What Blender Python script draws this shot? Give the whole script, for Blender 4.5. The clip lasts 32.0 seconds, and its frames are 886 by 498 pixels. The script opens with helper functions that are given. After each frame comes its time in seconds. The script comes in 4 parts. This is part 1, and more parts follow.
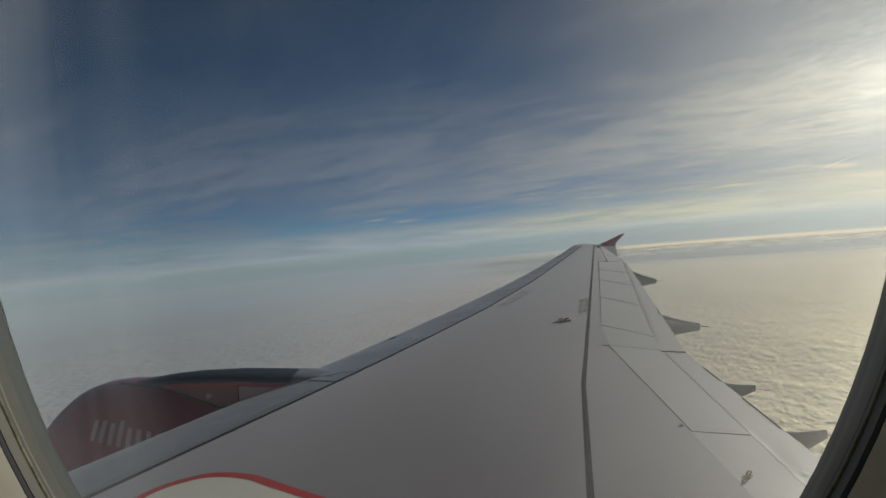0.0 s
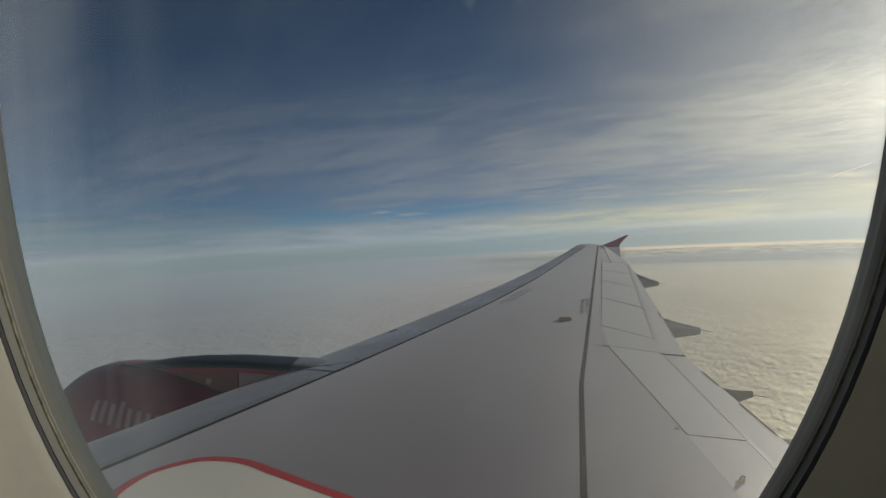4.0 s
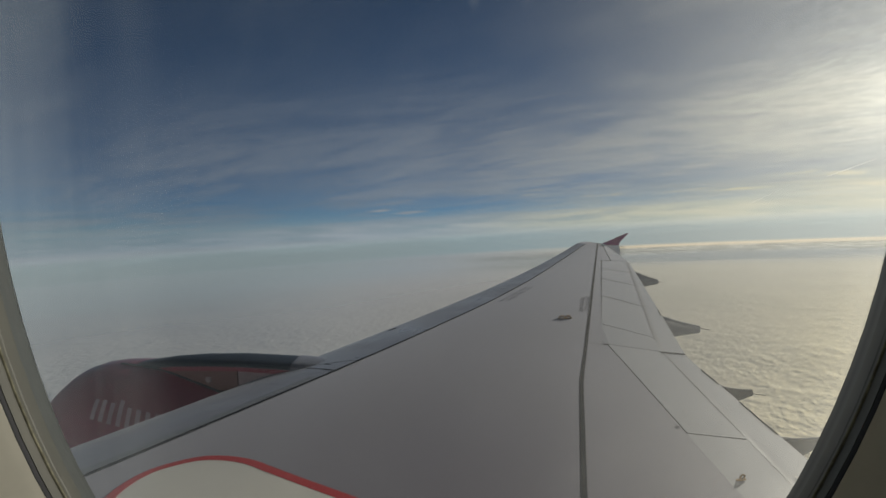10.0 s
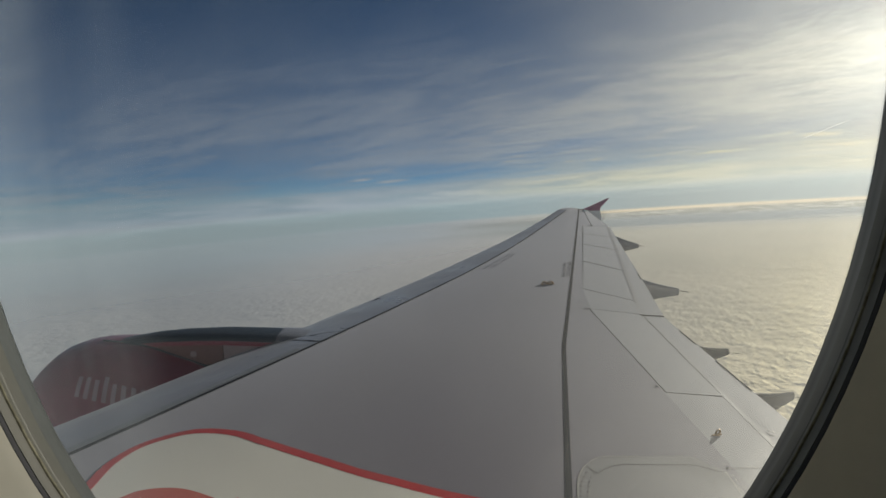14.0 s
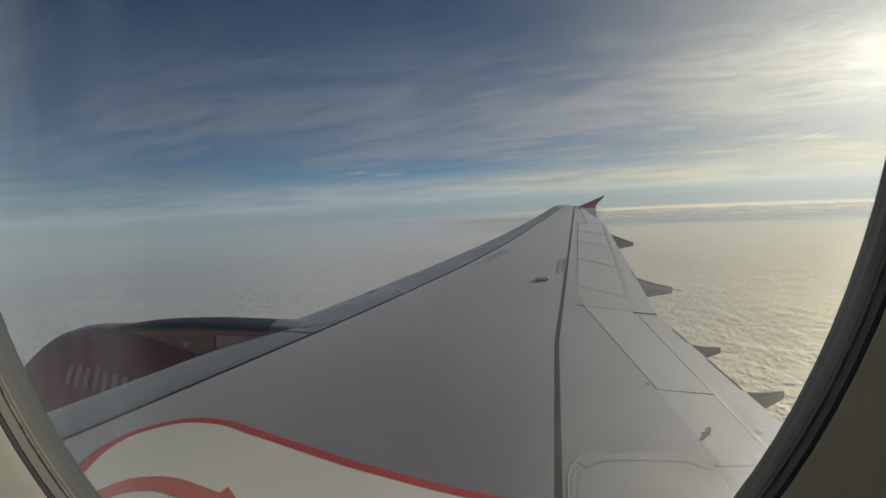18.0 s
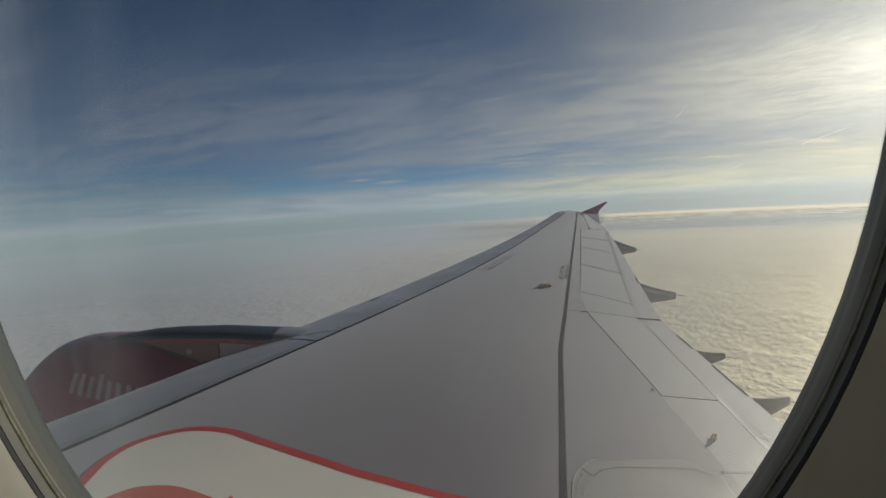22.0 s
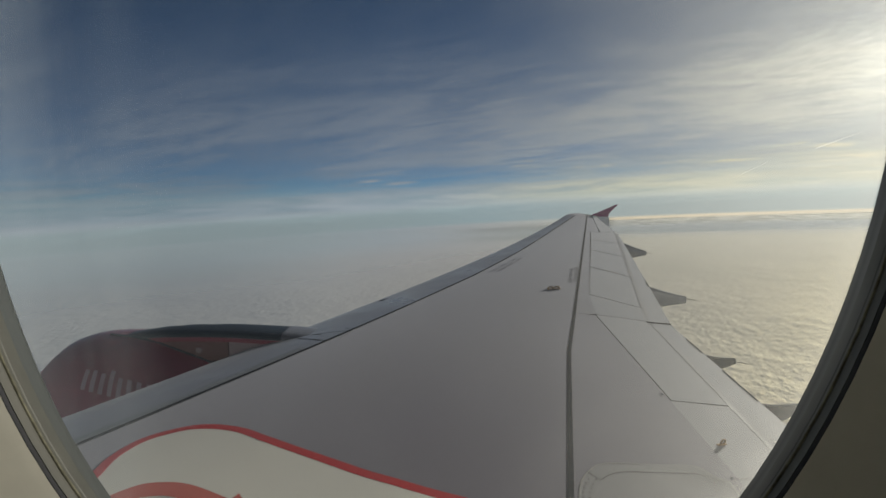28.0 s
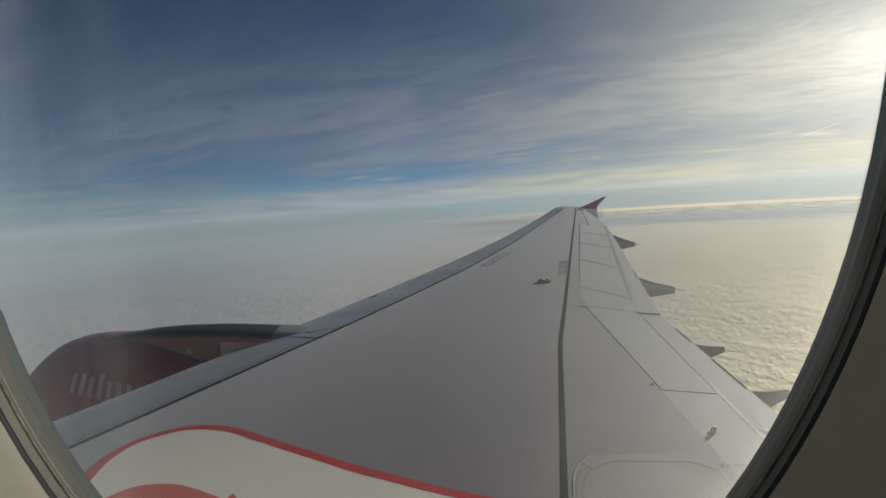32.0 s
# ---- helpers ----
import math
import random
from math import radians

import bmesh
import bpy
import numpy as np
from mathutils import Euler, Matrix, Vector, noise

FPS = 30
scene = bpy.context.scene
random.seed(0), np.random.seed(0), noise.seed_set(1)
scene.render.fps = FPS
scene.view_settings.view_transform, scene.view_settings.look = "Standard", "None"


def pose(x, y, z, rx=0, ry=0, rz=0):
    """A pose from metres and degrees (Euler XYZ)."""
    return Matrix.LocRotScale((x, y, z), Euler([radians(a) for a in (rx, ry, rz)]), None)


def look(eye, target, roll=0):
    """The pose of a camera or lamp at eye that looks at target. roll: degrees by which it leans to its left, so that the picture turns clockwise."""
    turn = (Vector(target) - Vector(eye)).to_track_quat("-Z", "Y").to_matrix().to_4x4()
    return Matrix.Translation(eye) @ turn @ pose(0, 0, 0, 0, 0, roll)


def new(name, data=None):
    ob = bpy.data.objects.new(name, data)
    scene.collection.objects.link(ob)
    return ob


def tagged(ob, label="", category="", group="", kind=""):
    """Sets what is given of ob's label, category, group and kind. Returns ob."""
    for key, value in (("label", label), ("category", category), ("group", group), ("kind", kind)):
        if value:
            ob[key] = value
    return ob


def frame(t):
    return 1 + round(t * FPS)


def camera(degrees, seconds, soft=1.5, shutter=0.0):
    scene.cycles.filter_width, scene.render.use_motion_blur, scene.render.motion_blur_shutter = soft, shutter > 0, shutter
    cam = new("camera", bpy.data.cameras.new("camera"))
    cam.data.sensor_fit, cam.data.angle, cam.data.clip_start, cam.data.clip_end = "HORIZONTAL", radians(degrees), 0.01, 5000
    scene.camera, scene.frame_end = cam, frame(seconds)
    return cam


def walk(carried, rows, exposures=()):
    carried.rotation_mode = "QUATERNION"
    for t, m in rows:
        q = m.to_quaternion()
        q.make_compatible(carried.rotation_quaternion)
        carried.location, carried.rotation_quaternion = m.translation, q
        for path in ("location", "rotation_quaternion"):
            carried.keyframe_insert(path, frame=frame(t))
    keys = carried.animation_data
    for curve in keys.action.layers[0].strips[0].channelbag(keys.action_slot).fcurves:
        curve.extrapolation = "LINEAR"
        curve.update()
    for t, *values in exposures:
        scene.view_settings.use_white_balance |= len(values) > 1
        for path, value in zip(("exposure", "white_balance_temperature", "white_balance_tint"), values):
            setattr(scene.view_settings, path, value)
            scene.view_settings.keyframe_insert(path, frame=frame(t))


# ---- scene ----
# Axes: x runs aft along the aircraft, y outboard along the right wing, z up; z = 0 is at eye level in the cabin.
# ---- camera: seconds, yaw, pitch, roll in degrees, then millimetres of shift of the eye ----
EYE = (4.075, 1.70, 0.0)
PATH = [
    (0, 0.86, -1.62, 3.22, 1, 13, -12), (0.5, 0.81, -1.32, 2.85, 4, 8, -10), (1, 2.08, -1.69, 3.24, 3, 8, -8), (1.5, 1.85, -1.71, 2.58, 4, 4, -7),
    (2, 2.18, -2.19, 2.41, 3, 6, -4), (2.5, 2.01, -1.89, 2.22, 4, 4, -7), (3, 1.65, -2.00, 1.67, 1, 8, -7), (3.5, 1.43, -2.13, 1.28, 3, 3, -9),
    (5.5, 0.97, -2.28, 0.77, 2, 6, -12), (6, 0.90, -2.36, 0.65, 1, 10, -10), (6.5, 1.29, -2.29, 1.02, 1, 6, -10), (7, 1.47, -2.51, 0.84, 2, 8, -7),
    (7.5, 1.42, -2.39, 0.70, 3, 7, -9), (8, 1.50, -2.31, 0.83, 2, 9, -8), (8.5, 1.18, -2.12, 1.16, 3, 7, -9), (9, 1.04, -2.41, 1.13, 1, 9, -8),
    (9.5, 1.20, -2.49, 1.21, 2, 7, -9), (10, 1.23, -2.38, 1.11, 2, 9, -8), (10.5, 1.17, -2.81, 1.09, 0, 10, -8), (10.8, 1.22, -5.55, 2.76, 0, 6, -3),
    (11, 1.33, -5.64, 2.11, 0, 4, 0), (11.2, 1.08, -5.92, 1.65, -1, 6, -3), (11.5, 0.32, -6.12, 0.78, -2, 9, -7), (11.7, -1.07, -7.86, -0.15, -3, 9, -7),
    (11.8, -1.75, -6.72, -0.02, -3, 10, -8), (12, -1.05, -6.12, -0.79, -4, 10, -8), (12.2, -0.34, -7.82, 0.84, -3, 10, -6), (12.3, -0.19, -9.02, 0.24, -2, 10, -4),
    (12.5, -0.20, -9.61, 1.29, -1, 10, -2), (12.7, -0.64, -7.95, 1.46, -2, 12, -4), (12.8, -0.94, -7.04, 0.90, -2, 12, -6), (13, -1.60, -9.08, 0.82, -3, 14, -8),
    (13.1, -1.09, -9.16, 0.53, -3, 14, -6), (13.2, -0.43, -9.42, 1.69, -2, 13, -4), (13.3, -0.07, -8.99, 2.62, -2, 13, -3), (13.5, -0.36, -5.65, 2.14, -1, 12, 1),
    (13.7, -0.76, -5.47, 1.63, 0, 10, 0), (14, -0.53, -5.81, 2.21, 1, 8, -1), (14.2, -0.55, -5.98, 2.45, 0, 10, 0), (14.5, -0.35, -6.44, 2.01, -1, 14, 1),
    (16.5, -1.00, -6.30, 0.71, -2, 18, -5), (17, -1.15, -6.17, 0.81, -2, 12, -9), (17.5, -0.93, -6.28, 1.14, -1, 14, -7), (18, -1.06, -6.39, 1.06, -1, 12, -8),
    (18.5, -0.86, -6.15, 1.51, 0, 16, -8), (19, -1.01, -5.82, 1.50, 0, 14, -11), (19.5, -0.81, -6.16, 1.84, 0, 15, -7), (20, -0.71, -6.00, 1.69, 1, 11, -7),
    (20.5, -1.09, -5.99, 1.03, 0, 13, -6), (21, -0.56, -5.98, 1.48, 1, 11, -6), (21.5, -0.42, -5.98, 1.75, 1, 12, -6), (22, -0.75, -5.67, 1.42, 1, 11, -7),
    (22.5, -0.41, -5.93, 1.59, 1, 11, -4), (23, -0.58, -6.03, 1.33, 1, 10, -5), (23.5, -0.54, -6.11, 1.38, 0, 12, -4), (24, -0.45, -6.19, 1.19, 2, 11, -6),
    (24.5, -0.45, -6.14, 1.14, 1, 11, -6), (25, -0.55, -5.92, 1.26, 1, 10, -7), (25.5, -0.70, -6.01, 1.03, 1, 11, -8), (27.5, 0.06, -6.03, 1.46, 2, 9, -7),
    (28, 0.21, -5.48, 0.97, 2, 9, -8), (28.5, 0.57, -5.52, 1.21, 3, 9, -10), (29, 0.52, -5.69, 1.60, 3, 9, -9), (29.5, 0.30, -5.53, 1.24, 2, 9, -10),
    (30, 0.08, -5.44, 0.89, 1, 9, -10), (30.5, 0.03, -5.47, 0.78, -1, 9, -11), (31, -0.05, -5.49, 0.78, 1, 10, -11), (31.5, -0.03, -5.61, 2.87, 1, 11, -12),
    (32, -0.85, -6.04, 1.96, 1, 9, -7),
]


def eye_pose(yaw, pitch, roll, dx, dy, dz):
    turn = pose(0, 0, 0, 0, 0, yaw) @ pose(0, 0, 0, pitch) @ pose(0, 0, 0, 0, roll) @ pose(0, 0, 0, 90)
    return Matrix.Translation((EYE[0] + dx / 1000, EYE[1] + dy / 1000, EYE[2] + dz / 1000)) @ turn


cam = camera(79.1, 32.0, soft=1.55)
walk(cam, [(r[0], eye_pose(*r[1:])) for r in PATH], exposures=[(0, -0.04), (10.5, -0.03), (12, 0.05), (13, 0.16), (14.5, 0.15), (17, 0.07), (25, 0.08), (29, 0.08), (32, 0.14)])

# ---- light: low sun through thin cirrus, aft of the wing ----
SUN_AZ, SUN_EL = 44.5, 11.5
GLOW_AZ, GLOW_EL = 41.5, 9.7  # middle of the bright veil in front of the sun
BANK = 0.042  # how far the horizon rises aft, in the aircraft's axes
SUN_DIR = Vector((math.sin(radians(SUN_AZ)) * math.cos(radians(SUN_EL)),
                  math.cos(radians(SUN_AZ)) * math.cos(radians(SUN_EL)), math.sin(radians(SUN_EL))))
GLOW_DIR = Vector((math.sin(radians(GLOW_AZ)) * math.cos(radians(GLOW_EL)),
                   math.cos(radians(GLOW_AZ)) * math.cos(radians(GLOW_EL)), math.sin(radians(GLOW_EL))))
sun_data = bpy.data.lights.new("sun", "SUN")
sun_data.energy, sun_data.angle, sun_data.color = 3.7, radians(3.0), (1.0, 0.94, 0.82)
sun = new("sun", sun_data)
sun.matrix_world = look(SUN_DIR * 100, (0, 0, 0))


class Nodes:
    """Short hand for building node trees."""

    def __init__(self, tree):
        self.tree = tree
        tree.nodes.clear()

    def add(self, kind, inputs=(), operation=None):
        node = self.tree.nodes.new(kind)
        if operation:
            node.operation = operation
        for key, value in dict(inputs).items():
            self.put(node, key, value)
        return node

    def put(self, node, key, value):
        if isinstance(value, bpy.types.NodeSocket):
            self.tree.links.new(value, node.inputs[key])
        else:
            node.inputs[key].default_value = value

    def math(self, op, a, b=0.0, clamp=False):
        node = self.add("ShaderNodeMath", {0: a, 1: b}, op)
        node.use_clamp = clamp
        return node.outputs[0]

    def mix(self, fac, a, b, mode="MIX"):
        node = self.tree.nodes.new("ShaderNodeMix")
        node.data_type, node.blend_type = "RGBA", mode
        for key, value in ((0, fac), (6, a), (7, b)):
            self.put(node, key, value)
        return node.outputs[2]

    def ramp(self, value, lo, hi, out_lo=0.0, out_hi=1.0, smooth=True):
        node = self.add("ShaderNodeMapRange", {0: value, 1: lo, 2: hi, 3: out_lo, 4: out_hi})
        node.interpolation_type = "SMOOTHSTEP" if smooth else "LINEAR"
        return node.outputs[0]

    def noise(self, vector, scale, detail=4.0, rough=0.55, distortion=0.0):
        n = self.add("ShaderNodeTexNoise", {"Vector": vector, "Scale": scale, "Detail": detail, "Roughness": rough,
                                            "Distortion": distortion})
        return n.outputs["Fac"]


def build_world():
    """Sky over the haze layer. The aircraft banks a little, so the horizon's bands rise aft: they follow lev, not up."""
    world = bpy.data.worlds.new("world")
    scene.world = world
    world.use_nodes = True
    n = Nodes(world.node_tree)

    def mul(a, b):
        return n.math("MULTIPLY", a, b)

    def add(a, b):
        return n.math("ADD", a, b)

    def strip(value, lo, lo_in, hi_in, hi):
        """One between lo_in and hi_in, fading to nothing at lo and hi."""
        return mul(n.ramp(value, lo, lo_in), n.ramp(value, hi, hi_in))

    def scaled(colour, amount):
        return n.add("ShaderNodeVectorMath", {0: colour, "Scale": amount}, operation="SCALE").outputs[0]

    sky = n.add("ShaderNodeTexSky")
    sky.sky_type, sky.sun_disc, sky.sun_elevation, sky.sun_rotation = "NISHITA", False, radians(SUN_EL), radians(SUN_AZ)
    sky.altitude, sky.air_density, sky.dust_density, sky.ozone_density = 9000.0, 1.0, 0.6, 1.5
    way = n.add("ShaderNodeTexCoord").outputs["Generated"]
    split = n.add("ShaderNodeSeparateXYZ", {0: way})
    along, out_, up = split.outputs[0], split.outputs[1], split.outputs[2]
    lev = n.math("SUBTRACT", up, mul(along, BANK))
    blue = n.add("ShaderNodeVectorMath", {0: sky.outputs[0], 1: (0.0245, 0.0375, 0.042)}, operation="MULTIPLY").outputs[0]
    near = n.add("ShaderNodeVectorMath", {0: way, 1: tuple(GLOW_DIR)}, operation="DOT_PRODUCT").outputs["Value"]
    near = n.math("MAXIMUM", near, 0.0)
    wide, close, core = n.math("POWER", near, 6.0), n.math("POWER", near, 45.0), n.math("POWER", near, 420.0)

    # thin cirrus sheet seen in perspective, its fibres running aft and up
    lift = n.math("MAXIMUM", add(lev, 0.13), 0.03)
    plane = n.add("ShaderNodeCombineXYZ", {0: n.math("DIVIDE", along, lift), 1: n.math("DIVIDE", out_, lift), 2: 0.0}).outputs[0]

    def combed(angle, sx, sy):
        flat = n.add("ShaderNodeMapping", {0: plane, "Rotation": (0, 0, radians(angle))}).outputs[0]
        return n.add("ShaderNodeMapping", {0: flat, "Scale": (sx, sy, 1.0), "Location": (3.7, 1.9, 0.0)}).outputs[0]

    broad = n.noise(combed(30, 0.5, 0.9), 0.55, 4.0, 0.52, 0.5)
    fine = n.noise(combed(22, 0.60, 1.45), 1.5, 11.0, 0.64, 0.9)
    fibre = n.noise(combed(40, 1.0, 1.9), 4.2, 10.0, 0.70, 0.8)
    ripple = n.noise(combed(70, 2.4, 5.0), 7.0, 3.0, 0.5, 0.6)
    veil = add(add(mul(fine, 0.46), mul(broad, 0.52)), mul(fibre, 0.18))
    cover = n.ramp(veil, 0.46, 0.72)
    sheet = mul(n.ramp(cover, 0.0, 1.0, 0.30, 0.66, False), mul(n.ramp(lev, 0.33, 0.11, 0.10, 1.0), n.ramp(near, 0.10, 0.85, 0.84, 1.0)))
    # round the sun the sheet is thick, further off it shows its rolls
    sheet = n.math("MAXIMUM", sheet, mul(mul(n.math("POWER", near, 7.5), n.ramp(lev, 0.30, 0.13, 0.50, 1.0)), n.ramp(veil, 0.44, 0.72, 0.62, 1.02)))

    sheet = n.math("MAXIMUM", sheet, mul(mul(n.math("POWER", near, 6.0), strip(lev, -0.01, 0.03, 0.08, 0.15)), n.ramp(veil, 0.44, 0.70, 0.66, 1.0)))
    # layers low in the sky: a ragged clear gap, a pale band, pale blue air, then the horizon's haze
    side = n.add("ShaderNodeCombineXYZ", {0: along, 1: out_, 2: mul(lev, 7.0)}).outputs[0]
    wander = n.noise(side, 2.6, 6.0, 0.6, 0.3)
    streaks = n.noise(n.add("ShaderNodeMapping", {0: side, "Scale": (1.0, 1.0, 2.0)}).outputs[0], 8.0, 8.0, 0.62, 0.4)
    flecks = n.noise(n.add("ShaderNodeMapping", {0: side, "Scale": (1.0, 1.0, 1.1)}).outputs[0], 62.0, 5.0, 0.6, 0.3)
    level = add(lev, n.ramp(wander, 0.3, 0.7, -0.020, 0.020, False))
    gap = mul(strip(level, 0.012, 0.024, 0.040, 0.066), n.ramp(near, 0.98, 0.70, 0.10, 1.0))
    gap = mul(mul(gap, n.ramp(along, -0.55, -0.34)), n.ramp(streaks, 0.64, 0.40, 0.45, 1.0))
    pale = mul(strip(add(lev, n.ramp(streaks, 0.3, 0.7, -0.008, 0.008, False)), -0.036, -0.010, 0.012, 0.036), n.ramp(streaks, 0.30, 0.66, 0.70, 0.96))
    pale = mul(pale, n.ramp(near, 0.25, 0.62, 0.72, 1.0))
    air = n.ramp(lev, 0.016, -0.022)
    wisps = mul(n.ramp(streaks, 0.57, 0.72), strip(lev, 0.018, 0.026, 0.045, 0.075))
    thick = mul(sheet, n.math("SUBTRACT", 1.0, mul(gap, 0.47)))
    thick = add(thick, mul(wisps, 0.50))
    # two small bright wisps at the aft end of the clear gap
    frayed = add(lev, n.ramp(streaks, 0.3, 0.7, -0.003, 0.003, False))
    hook = mul(strip(along, -0.175, -0.135, -0.130, -0.112), strip(n.math("SUBTRACT", frayed, mul(add(along, 0.14), 0.06)), 0.0330, 0.0362, 0.0375, 0.0410))
    dash = mul(strip(along, -0.118, -0.085, -0.070, -0.035), strip(frayed, 0.0270, 0.0298, 0.0310, 0.0345))
    hook = add(hook, dash)
    thick = add(thick, mul(hook, 0.55))
    thick = n.math("MAXIMUM", n.math("MAXIMUM", thick, mul(pale, 0.86)), mul(air, 0.93))
    thick = n.math("MAXIMUM", thick, mul(mul(strip(lev, -0.01, 0.02, 0.045, 0.085), n.ramp(along, -0.10, -0.42)), n.ramp(streaks, 0.34, 0.62, 0.34, 0.62)))
    thick = n.math("MINIMUM", thick, 1.0)

    # brightness of the sheet, from forward to sunward
    light = add(add(0.205, mul(wide, 0.34)), mul(close, 0.04))
    light = add(light, mul(pale, add(0.080, mul(wide, 0.05))))
    light = add(light, mul(n.ramp(lev, 0.02, -0.02), add(0.085, mul(wide, -0.05))))
    light = add(light, mul(hook, 0.06))
    # forward, away from the sun, the air below the horizon is dimmer and bluer
    shade = mul(n.ramp(near, 0.62, 0.30), n.ramp(lev, -0.03, -0.12))
    light = mul(light, n.math("SUBTRACT", 1.0, mul(shade, 0.18)))
    light = mul(light, n.math("SUBTRACT", 1.0, mul(mul(n.ramp(cover, 0.9, 0.2), n.ramp(lev, 0.02, 0.06)), 0.14)))
    tint = n.mix(n.ramp(near, 0.62, 0.99), (0.90, 0.97, 1.085, 1), (1.05, 1.0, 0.84, 1))
    warm = mul(strip(lev, -0.020, -0.004, 0.030, 0.075), n.ramp(near, 0.72, 0.97))
    tint = n.mix(warm, tint, (1.10, 1.0, 0.71, 1))
    teal = strip(lev, -0.054, -0.048, -0.026, -0.008)
    tint = n.mix(mul(teal, n.ramp(near, 0.97, 0.75, 0.55, 1.0)), tint, (0.81, 1.0, 1.07, 1))
    low = mul(strip(lev, -0.170, -0.050, -0.045, -0.015), n.ramp(near, 0.80, 0.50))
    tint = n.mix(mul(low, 0.75), tint, (0.84, 1.0, 1.06, 1))
    rose = mul(n.ramp(lev, -0.070, -0.110), n.ramp(near, 0.35, 0.70))
    light = mul(light, n.math("SUBTRACT", 1.0, mul(teal, n.ramp(near, 0.75, 0.95, 0.06, 0.20))))
    tint = n.mix(mul(rose, 0.55), tint, (1.04, 0.98, 0.97, 1))
    # the far bank aft: a warm lit edge at the horizon, flecked tops below it, then its shaded foot
    aft = n.ramp(near, 0.84, 0.90)
    foot = mul(strip(add(lev, n.ramp(streaks, 0.3, 0.7, -0.003, 0.003, False)), -0.090, -0.080, -0.070, -0.060), n.ramp(near, 0.70, 0.85))
    light = mul(light, n.math("SUBTRACT", 1.0, mul(foot, 0.22)))
    tint = n.mix(mul(foot, 0.8), tint, (0.95, 1.0, 1.0, 1))
    line = mul(strip(lev, -0.070, -0.066, -0.063, -0.059), mul(n.ramp(near, 0.72, 0.79), n.ramp(near, 0.90, 0.86)))
    light = mul(light, n.math("SUBTRACT", 1.0, mul(line, 0.20)))
    tint = n.mix(mul(mul(n.ramp(lev, -0.083, -0.092), n.ramp(near, 0.80, 0.92)), 0.8), tint, (1.07, 1.0, 0.82, 1))
    tops = mul(strip(lev, -0.073, -0.066, -0.059, -0.0555), aft)
    light = mul(light, add(1.0, mul(tops, n.ramp(flecks, 0.40, 0.62, -0.26, 0.24))))
    edge = mul(strip(lev, -0.0590, -0.0562, -0.0535, -0.0520), aft)
    tint = n.mix(edge, tint, (1.16, 0.97, 0.70, 1))
    light = mul(light, add(1.0, mul(edge, mul(0.30, n.ramp(streaks, 0.35, 0.60, 0.55, 1.0)))))
    light = mul(light, add(1.0, mul(strip(lev, -0.02, 0.0, 0.06, 0.10), n.ramp(streaks, 0.32, 0.68, -0.08, 0.08))))
    cloud = scaled(tint, light)
    colour = n.mix(thick, blue, cloud)
    rolls = mul(n.ramp(ripple, 0.35, 0.65, -0.14, 0.14), mul(n.math("POWER", near, 40.0), n.ramp(up, 0.06, 0.12)))
    glow = mul(add(mul(close, 0.29), mul(core, 0.42)), n.ramp(fibre, 0.36, 0.64, 0.92, 1.08))
    colour = scaled(colour, add(1.0, rolls))
    halo = scaled((1.0, 0.985, 0.90), glow)
    total = n.add("ShaderNodeVectorMath", {0: colour, 1: halo}, operation="ADD").outputs[0]
    back = n.add("ShaderNodeBackground", {0: total, 1: 1.0})
    out = n.add("ShaderNodeOutputWorld")
    world.node_tree.links.new(back.outputs[0], out.inputs[0])


build_world()


# ---- materials ----
def material(name, colour, rough=0.5, metal=0.0, spots=0.06, grain=40.0, bump=0.0, dirt=None, dirt_scale=3.0, dirt_amount=0.25,
             coat=0.0, stretch=(1, 1, 1), spec=0.35, dust=0.0):
    m = bpy.data.materials.new(name)
    m.use_nodes = True
    n = Nodes(m.node_tree)
    where = n.add("ShaderNodeTexCoord").outputs["Object"]
    where = n.add("ShaderNodeMapping", {0: where, "Scale": stretch}).outputs[0]
    small = n.noise(where, grain, 5.0, 0.6)
    large = n.noise(where, dirt_scale, 6.0, 0.6, 0.4)
    base = n.mix(n.ramp(small, 0.3, 0.7), tuple(c * (1 - spots) for c in colour) + (1,),
                 tuple(min(1, c * (1 + spots)) for c in colour) + (1,))
    soil = dirt if dirt else tuple(c * 0.6 for c in colour)
    base = n.mix(n.math("MULTIPLY", n.ramp(large, 0.48, 0.75), dirt_amount), base, soil + (1,))
    gloss = n.ramp(large, 0.3, 0.7, max(0.03, rough - 0.07), min(1.0, rough + 0.1))
    shader = n.add("ShaderNodeBsdfPrincipled", {"Base Color": base, "Roughness": gloss, "Metallic": metal, "Coat Weight": coat, "Specular IOR Level": spec,
                                                "Sheen Weight": dust, "Sheen Roughness": 0.45, "Sheen Tint": (0.84, 0.88, 1.0, 1)})
    if bump:
        relief = n.add("ShaderNodeBump", {"Strength": bump, "Distance": 0.01, "Height": small})
        n.put(shader, "Normal", relief.outputs[0])
    out = n.add("ShaderNodeOutputMaterial")
    m.node_tree.links.new(shader.outputs[0], out.inputs[0])
    return m


